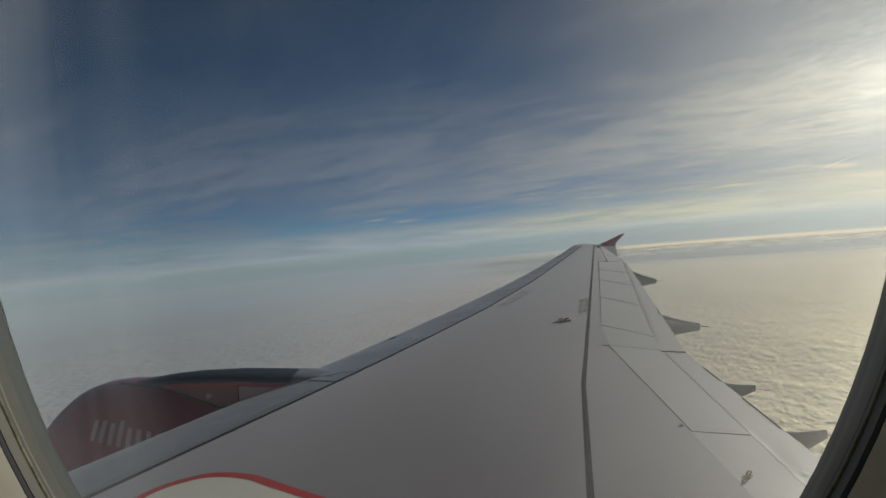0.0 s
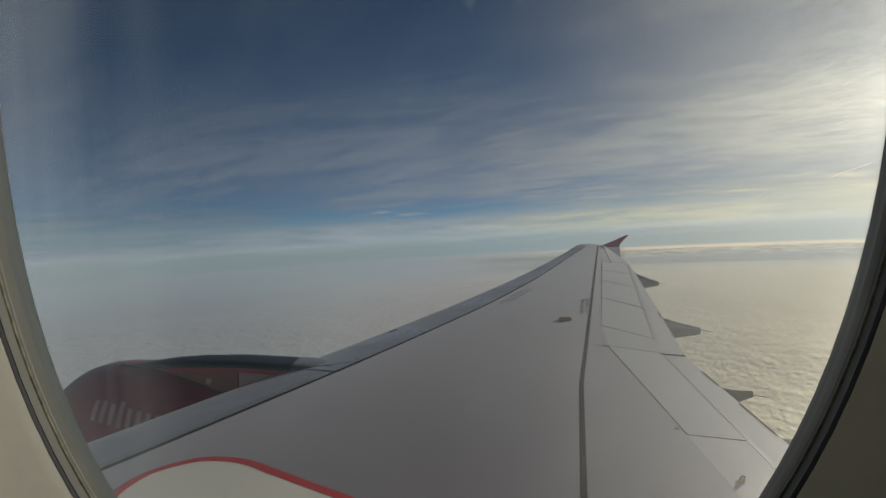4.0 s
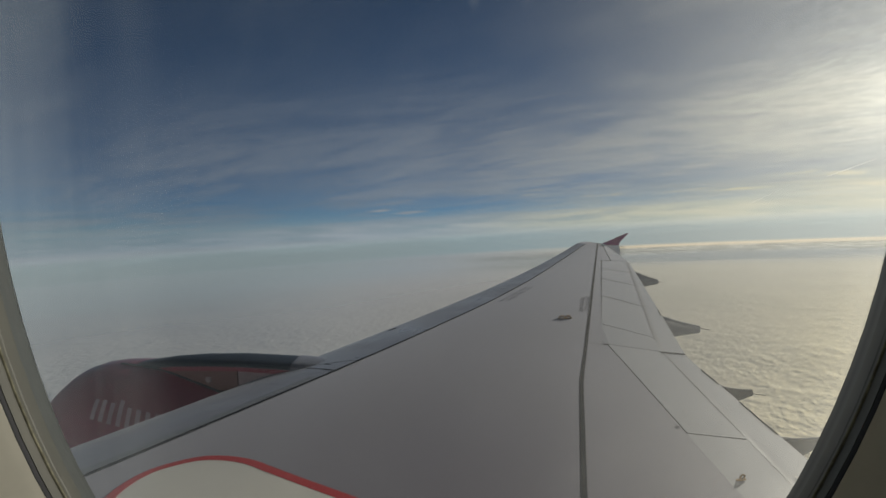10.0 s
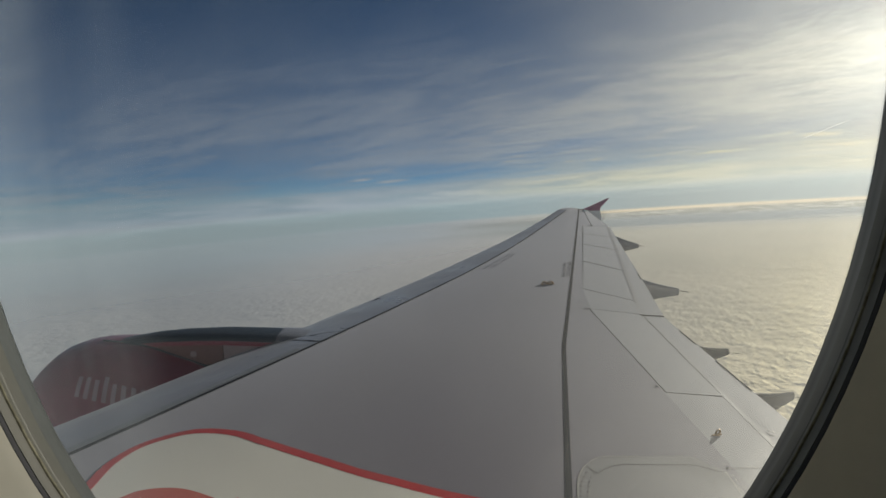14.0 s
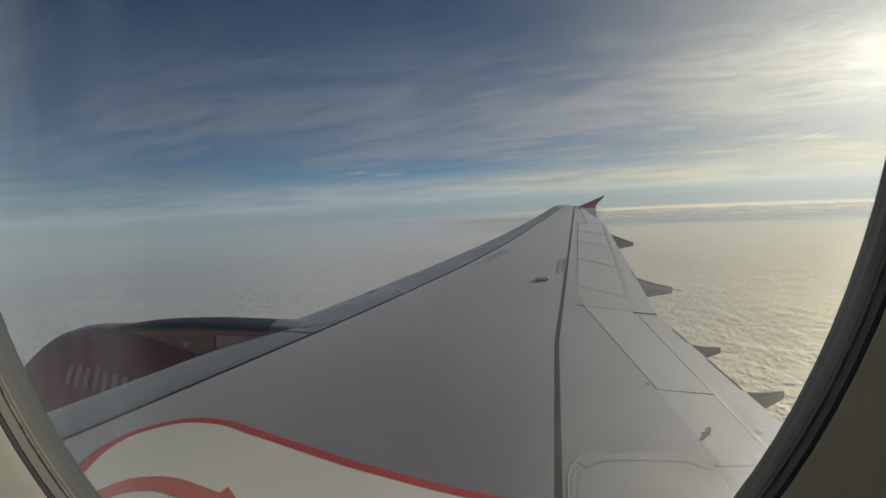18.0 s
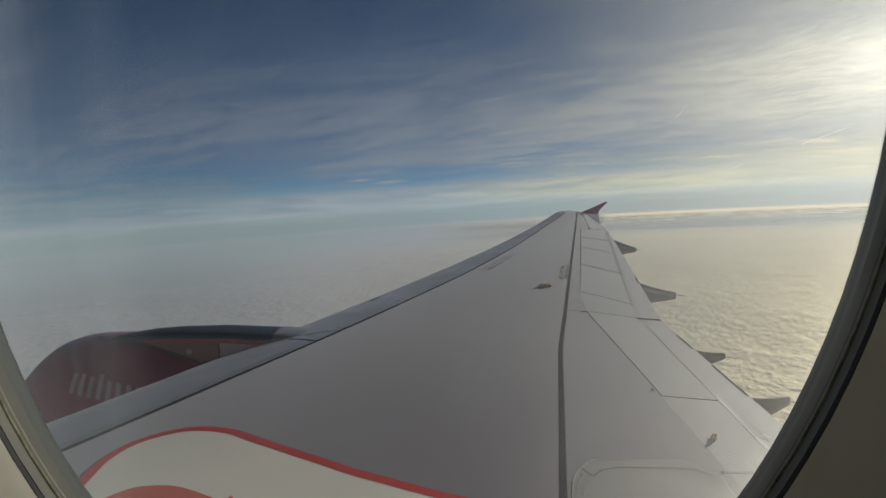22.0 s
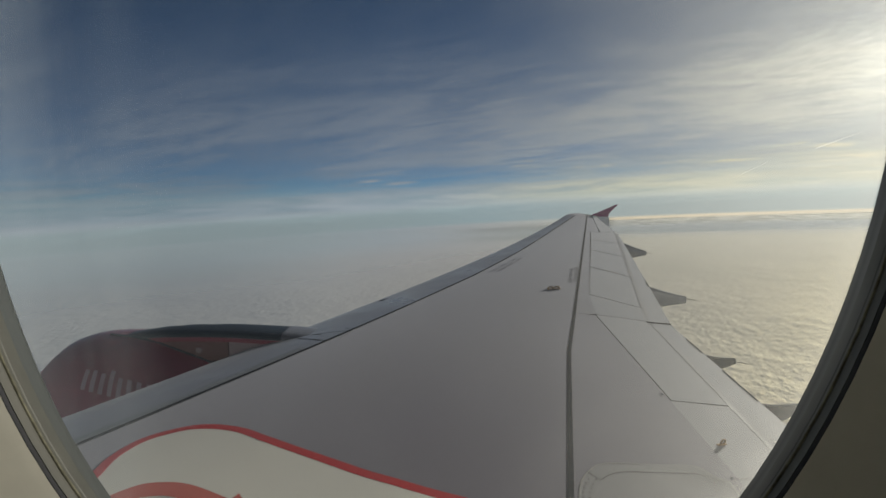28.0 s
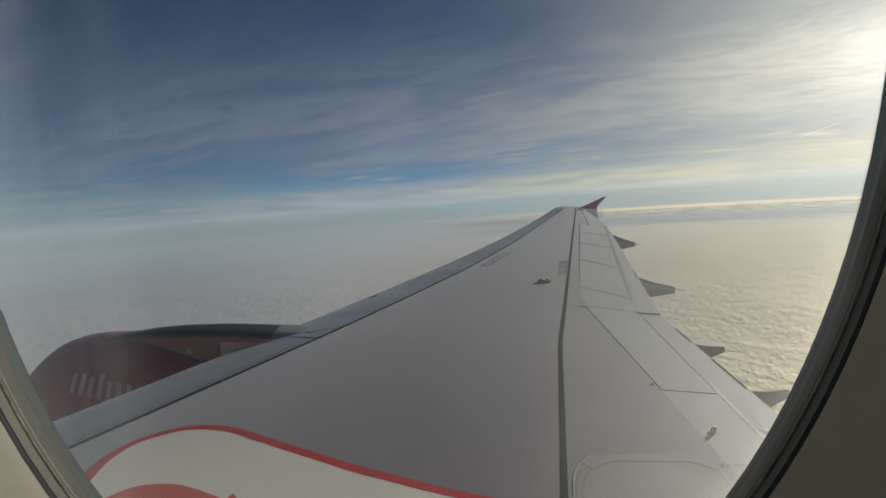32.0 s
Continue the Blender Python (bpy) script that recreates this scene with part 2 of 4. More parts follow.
def pane_material():
    m = bpy.data.materials.new("window_acrylic")
    m.use_nodes = True
    n = Nodes(m.node_tree)
    where = n.add("ShaderNodeTexCoord").outputs["Object"]
    split = n.add("ShaderNodeSeparateXYZ", {0: where})
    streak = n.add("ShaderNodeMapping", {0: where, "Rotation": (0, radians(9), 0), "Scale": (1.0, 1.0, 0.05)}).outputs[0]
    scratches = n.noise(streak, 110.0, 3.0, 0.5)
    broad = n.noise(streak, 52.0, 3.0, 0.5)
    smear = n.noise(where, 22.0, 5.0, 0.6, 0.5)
    # haze of stray light is painted into the film: dense forward, rising aft
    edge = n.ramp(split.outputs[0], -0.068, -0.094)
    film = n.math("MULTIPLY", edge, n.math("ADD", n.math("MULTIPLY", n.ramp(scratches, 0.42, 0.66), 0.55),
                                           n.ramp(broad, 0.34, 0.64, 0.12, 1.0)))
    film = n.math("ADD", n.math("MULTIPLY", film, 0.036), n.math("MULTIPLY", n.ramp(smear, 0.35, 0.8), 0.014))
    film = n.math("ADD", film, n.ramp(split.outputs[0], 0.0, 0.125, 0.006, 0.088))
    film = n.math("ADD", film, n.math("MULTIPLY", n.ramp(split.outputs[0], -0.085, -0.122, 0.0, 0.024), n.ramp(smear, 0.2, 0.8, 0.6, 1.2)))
    # two faint upright reflections near the middle, painted into the film
    for sx, wide, much in ((0.0112, 0.0032, 0.022), (0.0246, 0.0024, 0.014)):
        ex = n.math("DIVIDE", n.math("SUBTRACT", split.outputs[0], sx), wide)
        ez = n.math("DIVIDE", n.math("SUBTRACT", split.outputs[2], 0.012), 0.0155)
        reflection = n.math("ADD", n.math("MULTIPLY", ex, ex), n.math("MULTIPLY", ez, ez))
        film = n.math("ADD", film, n.ramp(reflection, 1.15, 0.55, 0.0, much))
    # sunlit glow round the rim, painted as denser film, strongest aft
    across = n.math("POWER", n.math("ABSOLUTE", n.math("DIVIDE", split.outputs[0], 0.1205)), 2.272)
    upright = n.math("POWER", n.math("ABSOLUTE", n.math("DIVIDE", split.outputs[2], 0.1922)), 2.272)
    rim = n.ramp(n.math("ADD", across, upright), 0.78, 1.0)
    rim_glow = n.math("MULTIPLY", n.math("MULTIPLY", rim, rim), n.ramp(split.outputs[0], 0.0, 0.09, 0.0, 0.10))
    film = n.math("ADD", film, n.math("MULTIPLY", rim_glow, n.ramp(smear, 0.3, 0.7, 0.5, 1.2)))
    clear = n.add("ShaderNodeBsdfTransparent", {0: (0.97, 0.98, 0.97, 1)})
    grime_haze = n.add("ShaderNodeBsdfTranslucent", {0: n.mix(n.ramp(split.outputs[0], -0.10, 0.08), (0.66, 0.74, 0.79, 1), (0.82, 0.82, 0.78, 1))})
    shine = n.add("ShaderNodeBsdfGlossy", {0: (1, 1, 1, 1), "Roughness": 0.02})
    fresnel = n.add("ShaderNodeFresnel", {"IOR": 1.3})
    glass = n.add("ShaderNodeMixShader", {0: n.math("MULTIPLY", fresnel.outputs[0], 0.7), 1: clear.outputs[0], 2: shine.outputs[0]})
    both = n.add("ShaderNodeMixShader", {0: film, 1: glass.outputs[0], 2: grime_haze.outputs[0]})
    out = n.add("ShaderNodeOutputMaterial")
    m.node_tree.links.new(both.outputs[0], out.inputs[0])
    return m


def cloud_material():
    m = bpy.data.materials.new("cloud_tops")
    m.use_nodes = True
    n = Nodes(m.node_tree)
    where = n.add("ShaderNodeTexCoord").outputs["Object"]
    puffs = n.noise(where, 0.34, 6.0, 0.6, 0.6)
    broad = n.noise(where, 0.004, 4.0, 0.5)
    colour = n.mix(broad, (0.79, 0.76, 0.77, 1), (0.88, 0.84, 0.82, 1))
    relief = n.add("ShaderNodeBump", {"Strength": 0.22, "Distance": 1.4, "Height": puffs})
    soft = n.add("ShaderNodeBsdfDiffuse", {0: colour, "Normal": relief.outputs[0]})
    sheen = n.add("ShaderNodeBsdfGlossy", {0: (1.0, 0.90, 0.58, 1), "Roughness": 0.70, "Normal": relief.outputs[0]})
    both = n.add("ShaderNodeMixShader", {0: 0.30, 1: soft.outputs[0], 2: sheen.outputs[0]})
    # the deck turns transparent towards the horizon, standing in for aerial haze
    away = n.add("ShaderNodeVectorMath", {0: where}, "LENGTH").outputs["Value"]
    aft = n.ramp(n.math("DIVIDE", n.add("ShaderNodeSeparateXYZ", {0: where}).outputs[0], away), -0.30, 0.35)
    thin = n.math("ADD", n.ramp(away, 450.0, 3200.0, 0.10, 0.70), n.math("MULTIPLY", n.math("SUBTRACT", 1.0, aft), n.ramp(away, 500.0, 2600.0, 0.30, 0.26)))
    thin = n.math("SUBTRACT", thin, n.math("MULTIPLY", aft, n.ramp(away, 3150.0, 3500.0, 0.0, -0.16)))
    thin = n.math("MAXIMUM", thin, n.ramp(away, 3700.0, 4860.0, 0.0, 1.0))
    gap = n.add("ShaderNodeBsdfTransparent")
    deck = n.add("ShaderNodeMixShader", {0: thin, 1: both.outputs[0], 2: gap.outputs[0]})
    out = n.add("ShaderNodeOutputMaterial")
    m.node_tree.links.new(deck.outputs[0], out.inputs[0])
    return m


GREY_PAINT = material("grey_wing_paint", (0.149, 0.136, 0.156), 0.62, spec=0.12, dust=0.26, spots=0.05, grain=60, dirt=(0.14, 0.132, 0.142), dirt_scale=1.3, dirt_amount=0.35, stretch=(1, 0.35, 1))
PALE_PAINT = material("pale_wing_paint", (0.193, 0.189, 0.195), 0.62, spec=0.16, dust=0.28, spots=0.03, grain=60, dirt=(0.24, 0.23, 0.215), dirt_scale=1.6, dirt_amount=0.35, stretch=(1, 0.4, 1))
SLAT_METAL = material("slat_metal", (0.130, 0.134, 0.155), 0.34, metal=0.25, dust=0.12, spots=0.04, grain=50, dirt=(0.14, 0.16, 0.19), dirt_scale=1.5, dirt_amount=0.3)
WHITE_PAINT = material("white_root_paint", (0.66, 0.635, 0.565), 0.5, spots=0.02, grain=50, dirt=(0.52, 0.49, 0.43), dirt_scale=2.0, dirt_amount=0.3)
RED_PAINT = material("red_marking_paint", (0.46, 0.05, 0.05), 0.45, spots=0.06, grain=70, dirt=(0.36, 0.07, 0.07), dirt_scale=4)
ARROW_PAINT = material("faded_red_paint", (0.50, 0.12, 0.09), 0.5, spots=0.06, grain=70, dirt=(0.55, 0.25, 0.2), dirt_scale=5)
PLATE_PAINT = material("plate_paint", (0.222, 0.216, 0.214), 0.60, spec=0.15, dust=0.15, spots=0.03, grain=60, dirt=(0.205, 0.20, 0.195), dirt_scale=1.6, dirt_amount=0.35)
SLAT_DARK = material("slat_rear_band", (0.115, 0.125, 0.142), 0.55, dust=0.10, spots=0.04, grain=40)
STEP_SHADE = material("flap_step_shade", (0.198, 0.192, 0.196), 0.6, dust=0.15, spots=0.08, grain=40)
PALE_LINE = material("highlight_and_chip_paint", (0.36, 0.35, 0.32), 0.6, spots=0.1, grain=60)
RIVET_GREY = material("dull_rivet", (0.060, 0.057, 0.055), 0.6, spots=0.15, grain=40)
SEAL = material("dark_sealant", (0.022, 0.025, 0.032), 0.85, spots=0.15, grain=30, dirt=(0.04, 0.04, 0.045), dirt_scale=6, spec=0.05)
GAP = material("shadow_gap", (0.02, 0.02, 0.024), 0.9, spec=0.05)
CORE = material("wing_box_primer", (0.10, 0.10, 0.095), 0.7)
TEXT_GREY = material("grey_stencil_paint", (0.138, 0.132, 0.145), 0.6, dust=0.22)
MAGENTA = material("magenta_paint", (0.27, 0.035, 0.15), 0.3, spots=0.05, grain=30, dirt=(0.22, 0.03, 0.09), dirt_scale=2, coat=0.3)
NACELLE_RED = material("nacelle_magenta", (0.170, 0.036, 0.060), 0.4, spots=0.06, grain=25, dirt=(0.24, 0.05, 0.09), dirt_scale=1.5, dirt_amount=0.4, coat=0.3)
PYLON_GREY = material("pylon_grey", (0.030, 0.042, 0.056), 0.5, spots=0.05, grain=30)
PYLON_PALE = material("pylon_panel", (0.22, 0.18, 0.20), 0.5, spots=0.05, grain=30)
PYLON_RED = material("pylon_side", (0.115, 0.066, 0.068), 0.5, spots=0.08, grain=20, dirt=(0.15, 0.08, 0.08), dirt_scale=2)
LETTER = material("white_marking", (0.31, 0.22, 0.255), 0.5)
BARE = material("bare_metal", (0.62, 0.62, 0.62), 0.25, metal=0.9, spots=0.05, grain=30)
FAIRING = material("fairing_paint", (0.20, 0.205, 0.215), 0.26, spec=0.6, coat=0.8, spots=0.04, grain=30, dirt=(0.22, 0.22, 0.22), dirt_scale=3)
FAIRING_DARK = material("fairing_gloss_paint", (0.050, 0.050, 0.050), 0.30, spec=0.08, spots=0.05, grain=30)
BRASS = material("anodised_lug", (0.30, 0.185, 0.075), 0.42, metal=0.7, spots=0.1, grain=60)
BEZEL = material("cream_plastic", (0.75, 0.735, 0.635), 0.5, spots=0.02, grain=200, bump=0.012, dirt=(0.66, 0.62, 0.54), dirt_scale=9, dirt_amount=0.2)
RUBBER = material("black_rubber", (0.032, 0.033, 0.036), 0.8, spots=0.1, grain=90, spec=0.08)
RETAINER = material("olive_retainer", (0.050, 0.049, 0.035), 0.52, spec=0.34, spots=0.10, grain=120, dirt=(0.035, 0.034, 0.024), dirt_scale=14, dirt_amount=0.5)
SEAL_GREY = material("grey_pane_seal", (0.037, 0.041, 0.036), 0.50, spec=0.35, spots=0.06, grain=80)
BEAD = material("worn_bead_highlights", (0.15, 0.145, 0.105), 0.9, spec=0.05, spots=0.45, grain=260, dirt=(0.07, 0.068, 0.05), dirt_scale=120, dirt_amount=0.5)
WALL = material("cabin_wall_plastic", (0.72, 0.70, 0.66), 0.6, spots=0.02, grain=150, bump=0.05)
CARPET = material("cabin_floor", (0.26, 0.25, 0.25), 0.9, spots=0.1, grain=120)
SKIN = material("fuselage_paint", (0.78, 0.78, 0.78), 0.35, spots=0.02, grain=10)
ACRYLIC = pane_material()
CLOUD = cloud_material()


def trail_material():
    m = bpy.data.materials.new("ice_trail")
    m.use_nodes = True
    n = Nodes(m.node_tree)
    where = n.add("ShaderNodeTexCoord").outputs["Object"]
    ragged = n.ramp(n.noise(where, 0.02, 4.0, 0.6), 0.3, 0.6, 0.35, 0.6)
    ice = n.add("ShaderNodeBsdfTranslucent", {0: (0.95, 0.94, 0.92, 1)})
    air = n.add("ShaderNodeBsdfTransparent")
    both = n.add("ShaderNodeMixShader", {0: ragged, 1: air.outputs[0], 2: ice.outputs[0]})
    out = n.add("ShaderNodeOutputMaterial")
    m.node_tree.links.new(both.outputs[0], out.inputs[0])
    return m


TRAIL = trail_material()


# ---- building helpers ----
def mesh_object(name, verts, faces, mat, parent=None, label="", smooth=True):
    me = bpy.data.meshes.new(name)
    me.from_pydata([tuple(map(float, v)) for v in verts], [], [tuple(map(int, q)) for q in faces])
    me.validate()
    if smooth:
        me.shade_smooth()
        me.set_sharp_from_angle(angle=radians(48))
    me.materials.append(mat)
    ob = new(name, me)
    if parent is not None:
        ob.parent = parent
        ob.matrix_parent_inverse = parent.matrix_world.inverted()
    if label:
        tagged(ob, label)
    return ob


def part(name, bm, mat, parent, label="", smooth=False):
    bmesh.ops.recalc_face_normals(bm, faces=bm.faces)
    me = bpy.data.meshes.new(name)
    bm.to_mesh(me)
    bm.free()
    if smooth:
        me.shade_smooth()
    me.materials.append(mat)
    ob = new(name, me)
    if parent is not None:
        ob.parent = parent
        ob.matrix_parent_inverse = parent.matrix_world.inverted()
    if label:
        tagged(ob, label)
    return ob


def thing(name, place, label, category, group="", kind=""):
    ob = new(name)
    ob.location = place
    ob.empty_display_size = 0.2
    bpy.context.view_layer.update()
    return tagged(ob, label, category, group, kind)


def grid_faces(rows, cols, closed=False):
    out = []
    for i in range(rows - 1):
        for j in range(cols if closed else cols - 1):
            k = (j + 1) % cols
            out.append((i * cols + j, i * cols + k, (i + 1) * cols + k, (i + 1) * cols + j))
    return out


# ---- the wing's shape ----
LE_Z = (2.1475e-4, -1.93790e-3, 3.717816e-2, -1.62702)
TE_Z = (-2.18062e-5, -5.567749e-4, 9.117330e-2, -1.890034)
TIP_Y = 16.9
NOSE_U = (0, .004, .015, .035, .07, .12, .2, .3, .4, .55, .7, .85, 1)
NOSE_H = (0, .14, .28, .42, .57, .72, .88, .98, 1, .9, .66, .34, 0)


def lead(y):
    return 1.53 + 0.5127 * (y - 5.08)


def trail(y):
    return 6.29 + (0.05 if y < 6.88 else 0.237) * (y - 6.88)


def tip_trail(y):
    """The trailing edge: outboard of the flaps it is cut further forward."""
    return trail(y) if y < 13.25 else 7.80 + 0.13 * (y - 13.3)


def chord_z(u, y):
    return (1 - u) * float(np.polyval(LE_Z, y)) + u * float(np.polyval(TE_Z, y))


def top_z(x, y):
    c = trail(y) - lead(y)
    u = min(1.0, max(0.0, (x - lead(y)) / c))
    return chord_z(u, y) + 0.055 * c * float(np.interp(u, NOSE_U, NOSE_H))


def low_z(x, y):
    c = trail(y) - lead(y)
    u = min(1.0, max(0.0, (x - lead(y)) / c))
    return chord_z(u, y) - 0.045 * c * float(np.interp(u, NOSE_U, NOSE_H))


def slat_end(y):
    return lead(y) + float(np.interp(y, (2, 6, 9, 11, 14, 16.8), (1.0, .97, .92, .78, .47, .28)))


def spar(y):
    return 3.711 + 0.228 * y if y < 5.9 else 3.416 + 0.278 * y


def skin_patch(name, corner, mat, parent, label="", nu=8, nv=16, proud=0.0, deep=0.014, lip=0.0015, drop=0.0):
    """A panel that follows the wing's top: corner(s, t) gives x, y for s across and t along the span."""
    ins = lip / math.dist(corner(0, 0.5), corner(1, 0.5))
    int_ = lip / math.dist(corner(0.5, 0), corner(0.5, 1))
    ss = [0, ins] + [ins + (1 - 2 * ins) * i / nu for i in range(1, nu)] + [1 - ins, 1]
    tt = [0, int_] + [int_ + (1 - 2 * int_) * i / nv for i in range(1, nv)] + [1 - int_, 1]
    verts, cols = [], len(ss)
    for t in tt:
        for s in ss:
            x, y = corner(s, t)
            rim = s in (0, 1) or t in (0, 1)
            verts.append((x, y, top_z(x, y) + proud - (drop if rim else 0)))
    faces = grid_faces(len(tt), cols)
    rim = [j for j in range(cols)] + [i * cols + cols - 1 for i in range(1, len(tt))]
    rim += [(len(tt) - 1) * cols + j for j in range(cols - 2, -1, -1)] + [i * cols for i in range(len(tt) - 2, 0, -1)]
    first, n = len(verts), len(rim)
    verts += [verts[k] for k in rim] + [(verts[k][0], verts[k][1], verts[k][2] - deep) for k in rim]
    for k in range(n):
        q = (k + 1) % n
        faces.append((first + q, first + k, first + n + k, first + n + q))
    return mesh_object(name, verts, faces, mat, parent, label)


def quad(a, b, c, d):
    """Corners: a, b forward edge inboard and outboard; d, c rear edge inboard and outboard."""
    def corner(s, t):
        fx, fy = a[0] + (b[0] - a[0]) * t, a[1] + (b[1] - a[1]) * t
        rx, ry = d[0] + (c[0] - d[0]) * t, d[1] + (c[1] - d[1]) * t
        return fx + (rx - fx) * s, fy + (ry - fy) * s
    return corner


def between(front, rear, y0, y1):
    def corner(s, t):
        y = y0 + (y1 - y0) * t
        return front(y) + (rear(y) - front(y)) * s, y
    return corner


def ribbon(name, points, width, mat, parent, label="", proud=0.004, deep=0.003, close=False):
    """A flat strip along points of the plan, lying on the wing's top."""
    verts, faces = [], []
    for i, (x, y) in enumerate(points):
        x0, y0 = points[max(0, i - 1)]
        x1, y1 = points[min(len(points) - 1, i + 1)]
        d = math.hypot(x1 - x0, y1 - y0) or 1.0
        nx, ny = -(y1 - y0) / d, (x1 - x0) / d
        w = width(i / (len(points) - 1)) if callable(width) else width
        for s in (-0.5, 0.5):
            px, py = x + nx * w * s, y + ny * w * s
            verts.append((px, py, top_z(px, py) + proud))
        for s in (0.5, -0.5):
            px, py = x + nx * w * s, y + ny * w * s
            verts.append((px, py, top_z(px, py) + proud - deep))
    faces = grid_faces(len(points), 4, closed=True)
    faces += [(0, 1, 2, 3), tuple(len(verts) - k for k in (1, 2, 3, 4))]
    return mesh_object(name, verts, faces, mat, parent, label, smooth=False)


def smooth_line(points, steps=6):
    """Catmull-Rom through points of the plan."""
    out = []
    for i in range(len(points) - 1):
        p0, p1, p2, p3 = points[max(0, i - 1)], points[i], points[i + 1], points[min(len(points) - 1, i + 2)]
        for k in range(steps):
            t = k / steps
            out.append(tuple(0.5 * (2 * p1[a] + (p2[a] - p0[a]) * t + (2 * p0[a] - 5 * p1[a] + 4 * p2[a] - p3[a]) * t * t
                                    + (3 * p1[a] - p0[a] - 3 * p2[a] + p3[a]) * t ** 3) for a in (0, 1)))
    return out + [points[-1]]


# ---- the sea of clouds below ----
DECK = -262.0


def lattice(n, seed):
    return np.random.RandomState(seed).rand(n, n)


def soft_noise(x, y, size, seed):
    table = lattice(256, seed)
    u, v = x / size, y / size
    i, j = np.floor(u).astype(int), np.floor(v).astype(int)
    a, b = u - i, v - j
    a, b = a * a * (3 - 2 * a), b * b * (3 - 2 * b)
    i0, i1, j0, j1 = i % 256, (i + 1) % 256, j % 256, (j + 1) % 256
    return (table[i0, j0] * (1 - a) + table[i1, j0] * a) * (1 - b) + (table[i0, j1] * (1 - a) + table[i1, j1] * a) * b


def build_clouds():
    fine = np.radians(np.arange(-46, 56, 0.11))
    rest = np.radians(np.arange(58, 312, 4.0))
    az = np.concatenate([fine, rest])
    r = np.concatenate([[1.0, 60, 150], np.geomspace(300, 4880, 1000)])
    A, Rr = np.meshgrid(az, r)
    X, Y = Rr * np.sin(A) + EYE[0], Rr * np.cos(A) + EYE[1]
    U, V = X / 0.82, Y / 0.82
    wx = U + 7 * (soft_noise(U, V, 16, 5) - 0.5)
    wy = V + 7 * (soft_noise(U, V, 16, 6) - 0.5)
    h = 0.9 * soft_noise(wx, wy, 15, 1) + 0.75 * np.abs(2 * soft_noise(wx, wy, 7, 2) - 1) + 0.5 * np.abs(2 * soft_noise(wx, wy, 3.4, 3) - 1)
    h += 1.6 * soft_noise(wx, wy, 38, 12) * soft_noise(U, V, 90, 13)
    h += 4.0 * soft_noise(U, V, 260, 4)
    h = 1.05 * (h - h.mean())
    # a higher bank of cloud towards the horizon, aft of the wing
    bank = np.clip((Rr - 3150 - 260 * soft_noise(X, Y, 500, 7)) / 260, 0, 1)
    aft = np.clip((np.degrees(np.arctan2(X, Y)) - 4) / 12, 0, 1)
    puff = 9 * soft_noise(X, Y, 380, 8) + 4 * soft_noise(X, Y, 75, 9) + 4 * soft_noise(wx, wy, 30, 10) + 3 * soft_noise(wx, wy, 14, 11)
    h += bank * bank * (3 - 2 * bank) * aft * (np.interp(Rr, (3400, 4850), (16, -20)) + puff)
    Z = DECK + BANK * X + h * np.clip(Rr / 300, 0.2, 1)
    verts = np.stack([X, Y, Z], -1).reshape(-1, 3)
    cols = len(az)
    faces = np.array(grid_faces(len(r), cols, closed=True))
    me = bpy.data.meshes.new("ground")
    me.vertices.add(len(verts))
    me.vertices.foreach_set("co", verts.ravel())
    me.loops.add(faces.size)
    me.polygons.add(len(faces))
    me.polygons.foreach_set("loop_start", np.arange(0, faces.size, 4))
    me.loops.foreach_set("vertex_index", faces[:, ::-1].ravel())
    me.update(calc_edges=True)
    me.validate()
    me.shade_smooth()
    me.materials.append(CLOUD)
    tagged(new("ground", me), "woolly sea of white cloud tops far below", "clouds", kind="structure")


build_clouds()

# ---- cabin window, wall and fuselage ----
WIN = (EYE[0] - 0.003, 0.051)
N_RING = 96


def ring(a, depth, off=0.0, n=2.272, ratio=1.595):
    """A rounded-oblong loop of half width a, at that depth outboard of the eye's plane."""
    out = []
    for k in range(N_RING):
        q = 2 * math.pi * k / N_RING
        c, s = math.cos(q), math.sin(q)
        # the aft side is a little rounder and wider than the forward side
        m = n - (0.20 * c if c > 0 else 0)
        wide = a * (1 + 0.036 * c) if c > 0 else a
        out.append((WIN[0] + (wide + off) * math.copysign(abs(c) ** (2 / m), c), EYE[1] + depth,
                    WIN[1] + (a * ratio + off) * math.copysign(abs(s) ** (2 / m), s)))
    return out


def loft(name, loops, mat, parent=None, label="", smooth=True):
    verts = [v for loop in loops for v in loop]
    return mesh_object(name, verts, grid_faces(len(loops), len(loops[0]), closed=True), mat, parent, label, smooth)


